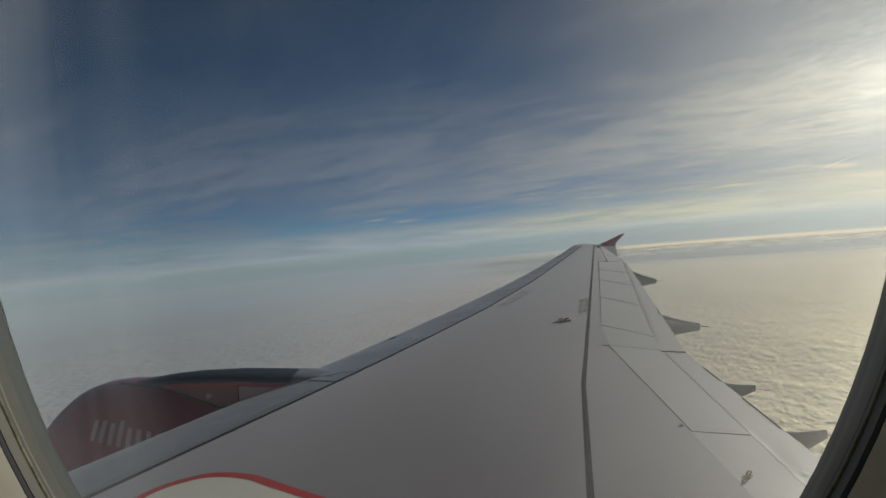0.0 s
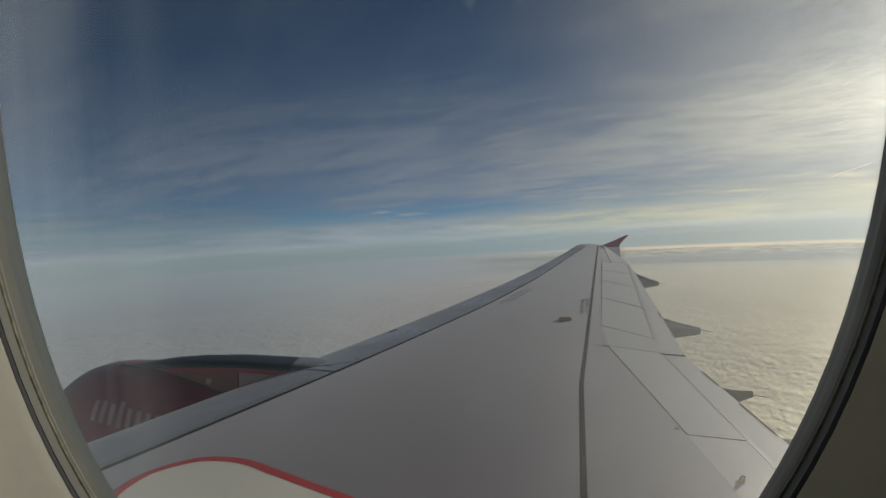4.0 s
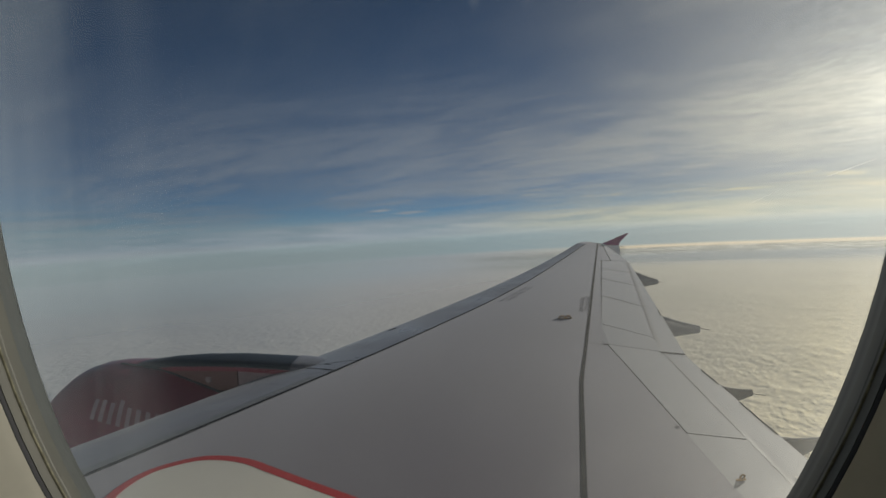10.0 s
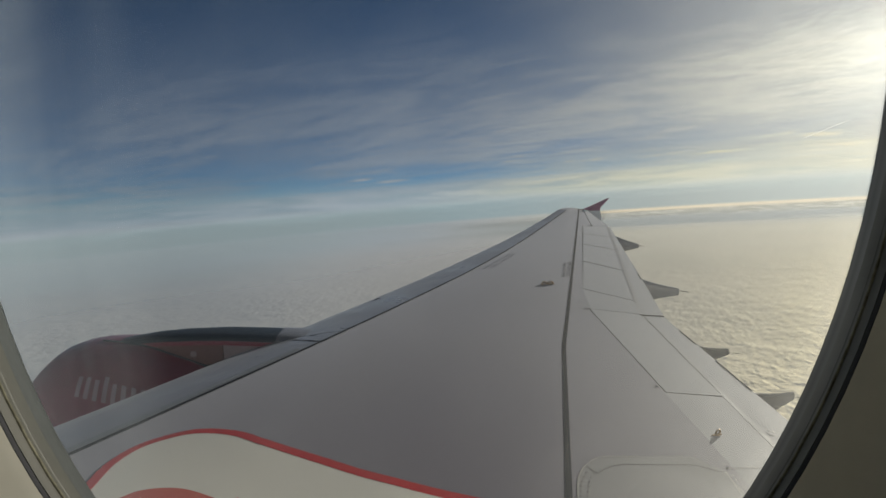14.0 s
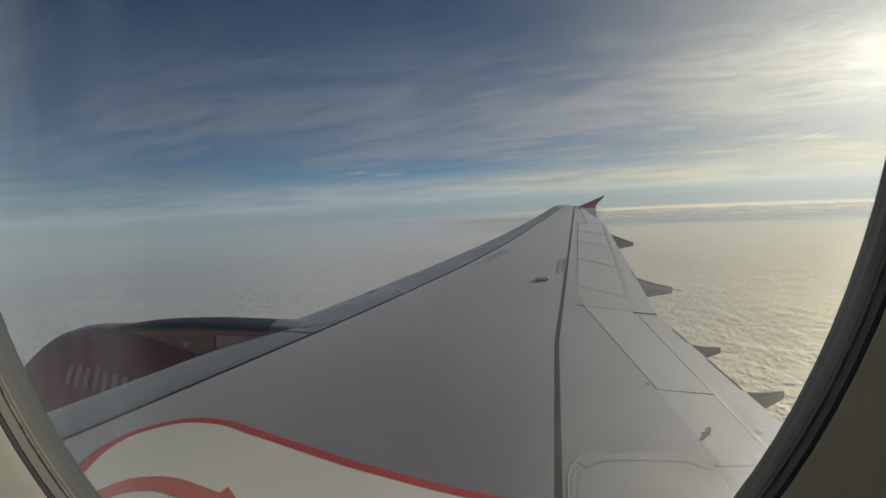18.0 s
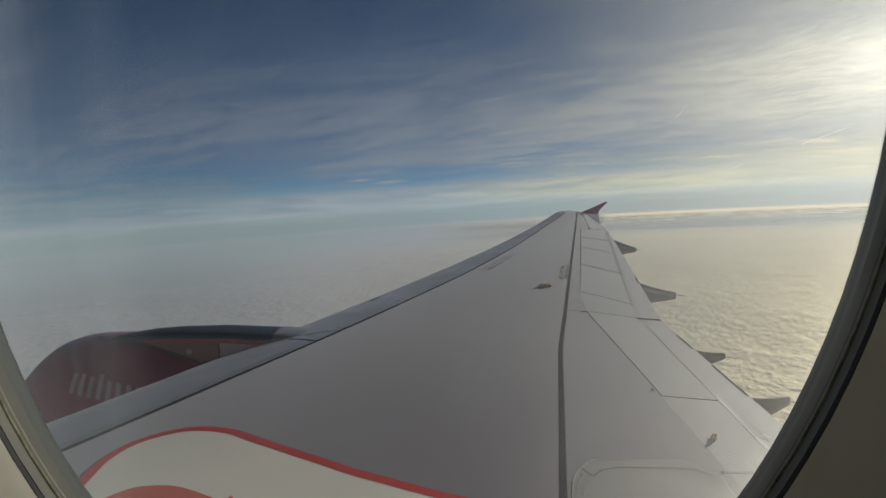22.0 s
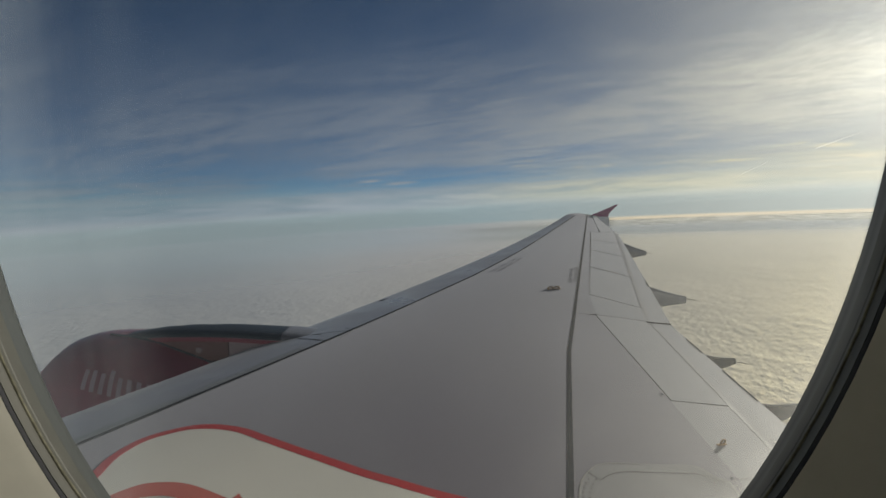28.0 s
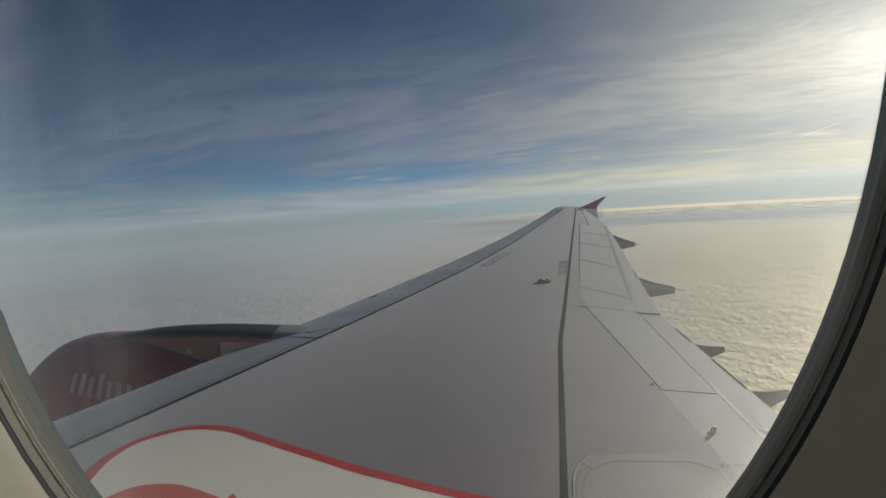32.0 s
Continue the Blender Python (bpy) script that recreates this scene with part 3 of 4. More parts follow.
def build_window():
    win = thing("window_1", (WIN[0], EYE[1] + 0.13, WIN[1]), "rounded cabin window with cream reveal and scratched pane", "window", kind="structure")
    loft("reveal", [ring(.1099, d, o) for o, d in ((0, .1246), (.0012, .1225), (.0032, .1195), (.010, .108), (.019, .092), (.029, .076), (.041, .062),
                                                   (.058, .051), (.08, .045), (.105, .042))], BEZEL, win, "cream plastic window reveal")
    loft("gasket", [ring(.1125, .1264), ring(.1102, .1263), ring(.1100, .1260), ring(.1099, .1248), ring(.1125, .1230)], RUBBER, win, "black rubber gasket")
    loft("retainer", [ring(.1150, .1400), ring(.1139, .1372), ring(.1132, .1350), ring(.1128, .1338), ring(.1120, .1332), ring(.1119, .1322),
                      ring(.1112, .1315), ring(.1107, .1290), ring(.1103, .1272), ring(.1101, .1264), ring(.1130, .1262)], RETAINER, win, "olive-grey pane retainer with a fine bead")
    # the ring's pale specks stand for dotted highlights on the bead
    loft("retainer_bead", [ring(.1111, .1307), ring(.11075, .1305), ring(.11067, .1302), ring(.1107, .1299), ring(.1109, .1297)], BEAD, win, "worn bead along the retainer, its dotted highlights painted pale")
    loft("pane_seal", [ring(.1215, .1520), ring(.1195, .1495), ring(.1180, .1477), ring(.1170, .1445), ring(.1160, .1420), ring(.1150, .1398), ring(.1180, .1385)],
         SEAL_GREY, win, "grey rubber pane seal")
    # the pane is a thin solid sheet
    front, rear = ring(.1205, .1482), ring(.1205, .1512)
    verts = front + rear
    n = N_RING
    faces = [tuple(range(n - 1, -1, -1)), tuple(range(n, 2 * n))] + [(k, (k + 1) % n, n + (k + 1) % n, n + k) for k in range(n)]
    centre = Vector((WIN[0], EYE[1] + 0.1482, WIN[1]))
    pane = mesh_object("pane", [Vector(v) - centre for v in verts], faces, ACRYLIC, None, "clear grimy acrylic pane with scratches and painted haze", smooth=False)
    pane.location = centre
    pane.parent = win
    pane.matrix_parent_inverse = win.matrix_world.inverted()
    pane.visible_shadow = False


build_window()

# drawn in tight so that the unseen walls bounce sunlight onto the window frame
CABIN = dict(x0=3.60, x1=4.75, y0=0.95, z0=-0.70, z1=0.70)


def rect_loop(y, x0, x1, z0, z1, bend=False):
    out = []
    for k in range(N_RING):
        q = 2 * math.pi * k / N_RING
        c, s = math.cos(q), math.sin(q)
        m = max(abs(c), abs(s))
        c, s = c / m, s / m
        x = WIN[0] + c * ((x1 - WIN[0]) if c > 0 else (WIN[0] - x0))
        z = WIN[1] + s * ((z1 - WIN[1]) if s > 0 else (WIN[1] - z0))
        out.append((x, hull_y(z) if bend else y - 0.18 * (z - WIN[1]) ** 2, z))
    return out


HULL_R, HULL_Y, HULL_Z = 2.2, -0.315, -0.1


def hull_y(z):
    return HULL_Y + math.sqrt(max(0.0, HULL_R ** 2 - (z - HULL_Z) ** 2))


def box(name, lo, hi, mat, parent=None, label="", bevel=0.0):
    bm = bmesh.new()
    bmesh.ops.create_cube(bm, size=1.0)
    for v in bm.verts:
        v.co = Vector([lo[i] + (hi[i] - lo[i]) * (v.co[i] + 0.5) for i in range(3)])
    if bevel:
        bmesh.ops.bevel(bm, geom=bm.edges[:], offset=bevel, segments=2, affect="EDGES")
    return part(name, bm, mat, parent, label)


def build_cabin():
    c = CABIN
    y = EYE[1] + 0.042
    wall = loft("wall_outboard", [ring(.1099, .0421, .1051), ring(.1099, .0415, .12), rect_loop(y, c["x0"], c["x1"], c["z0"], c["z1"]),
                                  rect_loop(y + 0.05, c["x0"], c["x1"], c["z0"], c["z1"]), ring(.1099, .0915, .12), ring(.1099, .0915, .1051), ring(.1099, .0421, .1051)], WALL, None, "", False)
    tagged(wall, "cream plastic cabin side wall round the window", "wall", kind="structure")
    t = 0.05
    # the walls here are added reflectors, nearer than a cabin's own
    for name, lo, hi, mat, label, cat in (
            ("wall_forward", (c["x0"] - t, c["y0"], c["z0"]), (c["x0"], y - 0.13, c["z1"]), WALL, "unseen cream partition added close by to bounce light", "wall"),
            ("wall_aft", (c["x1"], c["y0"], c["z0"]), (c["x1"] + t, y - 0.13, c["z1"]), WALL, "unseen cream partition added close by to bounce light", "wall"),
            ("wall_inboard", (c["x0"], c["y0"] - t, c["z0"]), (c["x1"], c["y0"], c["z1"]), WALL, "unseen cream wall added close by to bounce light", "wall"),
            ("ceiling", (c["x0"], c["y0"], c["z1"]), (c["x1"], y - 0.10, c["z1"] + t), WALL, "plain cream cabin ceiling", "ceiling"),
            ("floor", (c["x0"], c["y0"], c["z0"] - t), (c["x1"], y - 0.16, c["z0"]), CARPET, "plain beige cabin floor", "floor")):
        tagged(box(name, lo, hi, mat), label, cat, kind="structure")


build_cabin()


def build_hull():
    hull = thing("fuselage", (EYE[0], 0, HULL_Z), "white painted aircraft fuselage section", "fuselage", kind="structure")
    hole = (WIN[0] - 0.5, WIN[0] + 0.5, WIN[1] - 0.42, WIN[1] + 0.42)
    xs = [-4, -2.5, -1, 0.5, 2, 3] + [hole[0], hole[1]] + [5.5, 6.5, 8, 9.5, 11, 12]
    a0, a1 = math.asin((hole[2] - HULL_Z) / HULL_R), math.asin((hole[3] - HULL_Z) / HULL_R)
    arcs = sorted([a0, a1] + [a1 + (2 * math.pi - (a1 - a0)) * k / 44 for k in range(1, 44)])
    verts = [(x, HULL_Y + HULL_R * math.cos(a), HULL_Z + HULL_R * math.sin(a)) for x in xs for a in arcs]
    faces = []
    skip = arcs.index(a0)
    for f in grid_faces(len(xs), len(arcs), closed=True):
        i, j = divmod(f[0], len(arcs))
        if not (i == 6 and j == skip):
            faces.append(f)
    faces += [tuple(range(len(arcs) - 1, -1, -1)), tuple(range(len(verts) - len(arcs), len(verts)))]
    mesh_object("hull_skin", verts, faces, SKIN, hull)
    loft("window_surround", [rect_loop(0, *hole, bend=True), [(x, hull_y(z), z) for x, y, z in ring(.175, 0)], [(x, hull_y(z) - 0.003, z) for x, y, z in ring(.170, 0)],
                             ring(.1215, .1525)], SKIN, hull, "white painted window surround")


build_hull()

# ---- the wing, split into the panels that show ----
wing = thing("aircraft_wing", (4.0, 2.0, -1.6), "grey swept airliner wing with red root marking", "aircraft wing")


def build_core():
    """The box under the panels: a closed aerofoil, 14 mm below the skin."""
    us = [1, .9, .8, .7, .55, .4, .3, .2, .12, .07, .035, .015, .004, 0]
    ys = [1.9 + (TIP_Y - 1.9) * k / 40 for k in range(41)]
    verts = []
    for y in ys:
        x0, full = lead(y) + 0.03, trail(y) - lead(y)
        c = tip_trail(y) - 0.04 - x0
        for u in us:
            x = x0 + u * c
            verts.append((x, y, max(top_z(x, y) - 0.045, chord_z((x - lead(y)) / full, y) - 0.035)))
        for u in us[-2:0:-1]:
            x = x0 + u * c
            verts.append((x, y, min(low_z(x, y) + 0.002, chord_z((x - lead(y)) / full, y) - 0.04)))
    cols = len(us) * 2 - 2
    faces = grid_faces(len(ys), cols, closed=True) + [tuple(range(cols)), tuple(range(len(verts) - 1, len(verts) - 1 - cols, -1))]
    mesh_object("wing_box", verts, faces, CORE, wing, "dark primer-coated wing box")


build_core()


def slat_section(y, rear):
    c = trail(y) - lead(y)
    pts = []
    for u in (.075, .05, .03, .015, .006, .0015):
        pts.append((lead(y) + u * c, low_z(lead(y) + u * c, y) - 0.004))
    for u in (0, .0015, .006, .015, .03, .05, .08, .11):
        x = lead(y) + u * c
        if x < rear - 0.05:
            pts.append((x, top_z(x, y) + 0.002))
    last = pts[-1][0]
    while len(pts) < 14:
        pts.insert(-1, pts[-1])
    for k in (0.35, 0.7, 0.97, 1.0):
        x = last + (rear - last) * k
        pts.append((x, top_z(x, y) + 0.002))
    pts.append((rear, top_z(rear, y) - 0.014))
    return pts


def build_slats():
    for y0, y1 in ((1.95, 6.44), (6.455, 10.74), (10.755, 13.4), (13.415, 16.35)):
        rows, verts = 14, []
        for k in range(rows):
            y = y0 + (y1 - y0) * k / (rows - 1)
            verts += [(x, y, z) for x, z in slat_section(y, slat_end(y) - 0.004)]
        n = len(verts) // rows
        faces = grid_faces(rows, n) + [tuple(range(n)), tuple(range(len(verts) - 1, len(verts) - 1 - n, -1))]
        mesh_object("slat", verts, faces, SLAT_METAL, wing, "bare bluish-grey leading edge slat")


build_slats()
ribbon("slat_seal", [(slat_end(y) + 0.018, y) for y in np.linspace(1.95, 16.3, 60)], lambda t: 0.038 - 0.014 * t, SEAL, wing, "dark sealant line behind the slats", proud=0.0035)
skin_patch("main_skin", between(lambda y: slat_end(y) + 0.012, lambda y: spar(y) - 0.012, 1.95, 16.35), GREY_PAINT, wing, "matt grey painted upper wing skin", nu=14, nv=48)
ribbon("spar_seal", [(spar(y), y) for y in np.linspace(3.845, 16.3, 80)], lambda t: 0.030 - 0.003 * t, SEAL, wing, "dark sealant line along the rear spar", proud=0.003)


def spoiler_front(y):
    return 5.435 + 0.0215 * y if y < 7.05 else 3.609 + 0.272 * y


def hinge(y):
    if y < 6.93:
        return 5.498 + 0.085 * y
    return 4.204 + 0.267 * y if y < 13.2 else 7.43 + 0.22 * (y - 13.33)


skin_patch("aft_skin", between(lambda y: spar(y) + 0.012, lambda y: spoiler_front(y) - 0.004, 1.95, 7.045), GREY_PAINT, wing, "matt grey fixed skin behind the spar", nu=8, nv=20)
skin_patch("aft_skin", between(lambda y: spar(y) + 0.012, lambda y: (3.609 + 0.272 * y if y > 7.84 else float(np.interp(y, (7.05, 7.84), (5.600, 5.741)))) - 0.003, 7.05, 13.322), GREY_PAINT, wing,
           "matt grey fixed skin ahead of the spoilers", nu=6, nv=30)
skin_patch("tip_skin", quad((spar(13.33) + 0.012, 13.33), (spar(16.35) + 0.012, 16.35), (hinge(16.35) - 0.004, 16.35), (hinge(13.33) - 0.004, 13.33)), GREY_PAINT, wing,
           "matt grey fixed skin near the wing tip", nu=6, nv=12)
# spoilers with open joints round them
SPOILER = [(5.735, 7.84), (6.18, 9.46), (6.59, 10.96), (6.92, 12.16), (7.235, 13.32)]
SPOILER_REAR = [(6.176, 7.43), (6.572, 8.91), (6.972, 10.41), (7.321, 11.72), (7.70, 13.14)]
for k in range(4):
    a, b, c, d = SPOILER[k], SPOILER[k + 1], SPOILER_REAR[k + 1], SPOILER_REAR[k]
    skin_patch("spoiler", quad((a[0] + .008, a[1] + .007), (b[0] + .008, b[1] - .007), (c[0], c[1] - .007), (d[0], d[1] + .007)), PALE_PAINT, wing, "pale grey spoiler panel", nu=6, nv=8, proud=0.001)
skin_patch("spoiler", quad((5.549, 5.130), (5.592, 7.038), (6.06, 6.947), (5.925, 5.136)), PALE_PAINT, wing, "pale grey inboard spoiler panel", nu=6, nv=10, proud=0.001)
skin_patch("fixed_panel", quad((5.597, 7.05), (5.737, 7.833), (6.176, 7.424), (6.085, 6.955)), PALE_PAINT, wing, "pale grey fixed panel between spoilers", nu=5, nv=6, proud=0.0)
skin_patch("root_aft_panel", between(lambda y: spoiler_front(y) - 0.004, lambda y: 5.66 + 0.0835 * (y - 1.95), 1.95, 5.12), PALE_PAINT, wing, "pale grey fixed panel inboard of the spoiler", nu=5, nv=12, proud=0.0)
# flaps and aileron, a little below the panels ahead of them
skin_patch("inboard_flap", between(lambda y: hinge(y) - 0.05, lambda y: trail(y), 1.95, 6.925), PALE_PAINT, wing, "pale grey inboard flap", nu=8, nv=20, proud=-0.006, deep=0.03)
skin_patch("outboard_flap", between(lambda y: hinge(y) - 0.16, lambda y: trail(y), 6.945, 13.2), PALE_PAINT, wing, "pale grey outboard flap", nu=8, nv=24, proud=-0.006, deep=0.03)
skin_patch("aileron", between(lambda y: hinge(y) + 0.010, lambda y: tip_trail(y), 13.345, 16.35), PALE_PAINT, wing, "pale grey aileron", nu=6, nv=12, proud=-0.001, deep=0.02)
skin_patch("flap_end_panel", quad((7.445, 13.262), (7.445, 13.335), (7.81, 13.335), (7.705, 13.155)), PALE_PAINT, wing, "small pale grey panel between flap and aileron", nu=3, nv=3, proud=-0.003)
for k in range(1, 4):
    a, d = SPOILER[k], SPOILER_REAR[k]
    ribbon("spoiler_joint", [(a[0] + (d[0] - a[0]) * q / 5, a[1] + (d[1] - a[1]) * q / 5) for q in range(6)], 0.016, GAP, wing, "dark joint between spoilers", proud=0.0025)
# grey strips paint the soft shade where the flaps step down
ribbon("shade_strip", [(hinge(y) + 0.014, y) for y in np.linspace(2.0, 6.92, 24)], 0.030, STEP_SHADE, wing, "grey strip painting the soft shade behind the inboard spoiler", proud=-0.004)
ribbon("shade_strip", [(hinge(y) + 0.02, y) for y in np.linspace(6.96, 13.18, 30)], 0.040, STEP_SHADE, wing, "grey strip painting the soft shade behind the outboard spoilers", proud=-0.004)
ribbon("flap_joint", [(6.07 + (trail(6.935) - 6.07) * k / 8, 6.935) for k in range(9)], 0.010, GAP, wing, "dark gap between the two flaps", proud=0.001)
for y0, y1 in ((5.27, 5.80), (6.16, 6.50), (8.45, 8.75), (12.0, 12.2)):
    ribbon("flap_slot", [(trail(y) - 0.006, y) for y in np.linspace(y0, y1, 6)], 0.007, GAP, wing, "dark slot at the flap edge", proud=-0.002)


def build_tip():
    ys = [16.36 + (TIP_Y - 16.36) * math.sin(k * math.pi / 16) for k in range(9)]
    us = [1, .85, .7, .55, .4, .3, .2, .12, .07, .035, .015, .004, 0]
    verts = []
    for k, y in enumerate(ys):
        f = 1 - math.cos(k * math.pi / 16)
        x0, x1 = lead(y) + 0.28 * f ** 1.6, tip_trail(y) - 0.02 * f
        thin = 1 - 0.75 * f
        mid = lambda u: chord_z(u, y)
        for u in us:
            verts.append((x0 + u * (x1 - x0), y, mid(u) + thin * (top_z(lead(y) + u * (trail(y) - lead(y)), y) - mid(u)) + 0.001))
        for u in us[-2:0:-1]:
            verts.append((x0 + u * (x1 - x0), y, mid(u) + thin * (low_z(lead(y) + u * (trail(y) - lead(y)), y) - mid(u)) - 0.003))
    cols = len(us) * 2 - 2
    mesh_object("wing_tip", verts, grid_faces(len(ys), cols, closed=True) + [tuple(range(len(verts) - 1, len(verts) - 1 - cols, -1))], GREY_PAINT, wing, "rounded grey wing tip")


build_tip()


def plate(name, outline, y, thick, mat, parent, label="", bevel=0.006, lean=0.0):
    """An upright plate from an outline in x, z."""
    bm = bmesh.new()
    z0 = min(z for _, z in outline)
    near = [bm.verts.new((x, y - thick / 2 + lean * (z - z0), z)) for x, z in outline]
    far = [bm.verts.new((x, y + thick / 2 + lean * (z - z0), z)) for x, z in outline]
    bm.faces.new(near)
    bm.faces.new(far[::-1])
    for k in range(len(outline)):
        q = (k + 1) % len(outline)
        bm.faces.new((near[q], near[k], far[k], far[q]))
    bmesh.ops.bevel(bm, geom=bm.edges[:], offset=bevel, segments=2, affect="EDGES", clamp_overlap=True)
    return part(name, bm, mat, parent, label)


fence = plate("wing_fence", [(8.22, -0.575), (8.50, -0.47), (8.93, -0.29), (8.99, -0.295), (8.76, -0.50), (8.715, -0.56), (8.71, -0.63), (8.40, -0.62)], 16.92, 0.05, MAGENTA, wing,
              "upright magenta wing tip fence", lean=0.12)
plate("fence_foot", [(8.20, -0.60), (8.715, -0.632), (8.76, -1.0), (8.62, -0.97), (8.2, -0.72)], 16.92, 0.045, SKIN, wing, "white lower wing tip fence")


def rod(name, a, b, r, mat, parent, label="", sides=6):
    a, b = Vector(a), Vector(b)
    m = (b - a).to_track_quat("Z", "Y").to_matrix()
    verts = []
    for p, q in ((a, r), (b, r * 0.6)):
        verts += [p + m @ Vector((q * math.cos(2 * math.pi * k / sides), q * math.sin(2 * math.pi * k / sides), 0)) for k in range(sides)]
    faces = grid_faces(2, sides, closed=True) + [tuple(range(sides - 1, -1, -1)), tuple(range(sides, 2 * sides))]
    return mesh_object(name, verts, faces, mat, parent, label)


for z in (-0.66, -0.73, -0.80, -0.87):
    rod("static_wick", (8.72, 16.92, z), (8.87, 16.92, z - 0.012), 0.007, SEAL, fence, "thin dark static discharger")


def fairing(y, x_front, rear, bottom, half, mat=FAIRING):
    """A canoe-shaped flap track fairing: rear = (x, z top, z bottom); bottom = (x, z) of its deepest point."""
    xs = np.linspace(x_front, rear[0], 16)
    te = trail(y)
    verts, sides = [], 14
    for i, x in enumerate(xs):
        f = i / (len(xs) - 1)
        if x < te:
            top = min(low_z(x, y), chord_z(1, y) - 0.012 + 0.12 * (te - x))
        else:
            q = (x - te) / (rear[0] - te)
            start = chord_z(1, y) - 0.012
            top = start + (rear[1] - start) * q - 0.010 * math.sin(math.pi * q)
        low0 = low_z(x_front, y)
        if x < bottom[0]:
            q = (x - x_front) / (bottom[0] - x_front)
            low = low0 + (bottom[1] - low0) * math.sin(q * math.pi / 2)
        else:
            q = (x - bottom[0]) / (rear[0] - bottom[0])
            low = bottom[1] + (rear[2] - bottom[1]) * q
        low = min(low, top - 0.02)
        w = half * min(1.0, 0.15 + 2.4 * f) * (1.0 if f < 0.5 else 1 - 0.75 * (f - 0.5) / 0.5)
        mid, hi = (top + low) / 2, (top - low) / 2
        for k in range(sides):
            a = 2 * math.pi * k / sides
            ca, sa = math.cos(a), math.sin(a)
            verts.append((x, y + w * math.copysign(abs(ca) ** 0.5, ca), mid + hi * math.copysign(abs(sa) ** 0.5, sa)))
    faces = grid_faces(len(xs), sides, closed=True) + [tuple(range(sides)), tuple(range(len(verts) - 1, len(verts) - 1 - sides, -1))]
    ob = mesh_object("flap_track_fairing", verts, faces, mat, wing, "pale grey pointed flap track fairing")
    rod("static_wick", (rear[0] - 0.02, y, rear[1] - 0.03), (rear[0] + 0.13, y, rear[1] - 0.055), 0.0026 if y < 7 else 0.005, SEAL, ob, "thin dark static discharger")
    return ob


fairing(12.0, 6.3, (7.95, -1.10, -1.18), (7.55, -1.25), 0.10)
fairing(8.5, 5.4, (7.15, -1.32, -1.41), (6.75, -1.46), 0.10)
fairing(6.15, 5.2, (6.52, -1.405, -1.455), (6.33, -1.52), 0.055, FAIRING_DARK)
fairing(5.25, 5.1, (6.48, -1.445, -1.50), (6.29, -1.60), 0.055, FAIRING_DARK)

# ---- markings at the root ----
RED_LINE = [(2.85, 2.9), (2.66, 3.35), (2.53, 3.75), (2.48, 4.02), (2.46, 4.20), (2.51, 4.37), (2.66, 4.475), (2.81, 4.49), (2.98, 4.44), (3.165, 4.325), (3.49, 4.15), (3.77, 4.01), (4.16, 3.88),
            (4.635, 3.785), (5.11, 3.745), (5.45, 3.73)]
line = smooth_line(RED_LINE)
ribbon("red_line", line, 0.052, RED_PAINT, wing, "curved red marking line", proud=0.0030, deep=0.0008)


def root_white():
    verts, faces, cols = [], [], 9
    inner = []
    for x, y in line:
        inner.append((x, y))
    for x, y in inner:
        fx, fy = 3.95 + (x - 3.95) * 0.75, 2.0
        for k in range(cols):
            t = k / (cols - 1)
            px, py = x + (fx - x) * t, y + (fy - y) * t
            verts.append((px, py, top_z(px, py) + 0.0022))
    mesh_object("root_panel", verts, grid_faces(len(inner), cols), WHITE_PAINT, wing, "cream-white painted walkway inside the red line")


root_white()


def arrow():
    outer = smooth_line([(2.52, 3.55), (2.585, 3.72), (2.64, 3.83), (2.73, 3.925), (2.82, 3.945), (2.92, 3.935), (3.04, 3.885), (3.172, 3.82)], 4)
    inner = smooth_line([(2.60, 3.50), (2.665, 3.66), (2.71, 3.77), (2.785, 3.825), (2.87, 3.84), (2.94, 3.825), (3.01, 3.79), (3.16, 3.705)], 4)
    verts = []
    for a, b in zip(outer, inner):
        for x, y in (a, b):
            verts.append((x, y, top_z(x, y) + 0.0034))
    faces = grid_faces(len(outer), 2)
    n = len(verts)
    for x, y in ((3.19, 3.865), (3.34, 3.67), (3.15, 3.655)):
        verts.append((x, y, top_z(x, y) + 0.0034))
    faces += [(n - 2, n, n + 1), (n - 2, n + 1, n - 1), (n - 1, n + 1, n + 2)]
    mesh_object("arrow_marking", verts, faces, ARROW_PAINT, wing, "faded red curved arrow marking", smooth=False)


arrow()


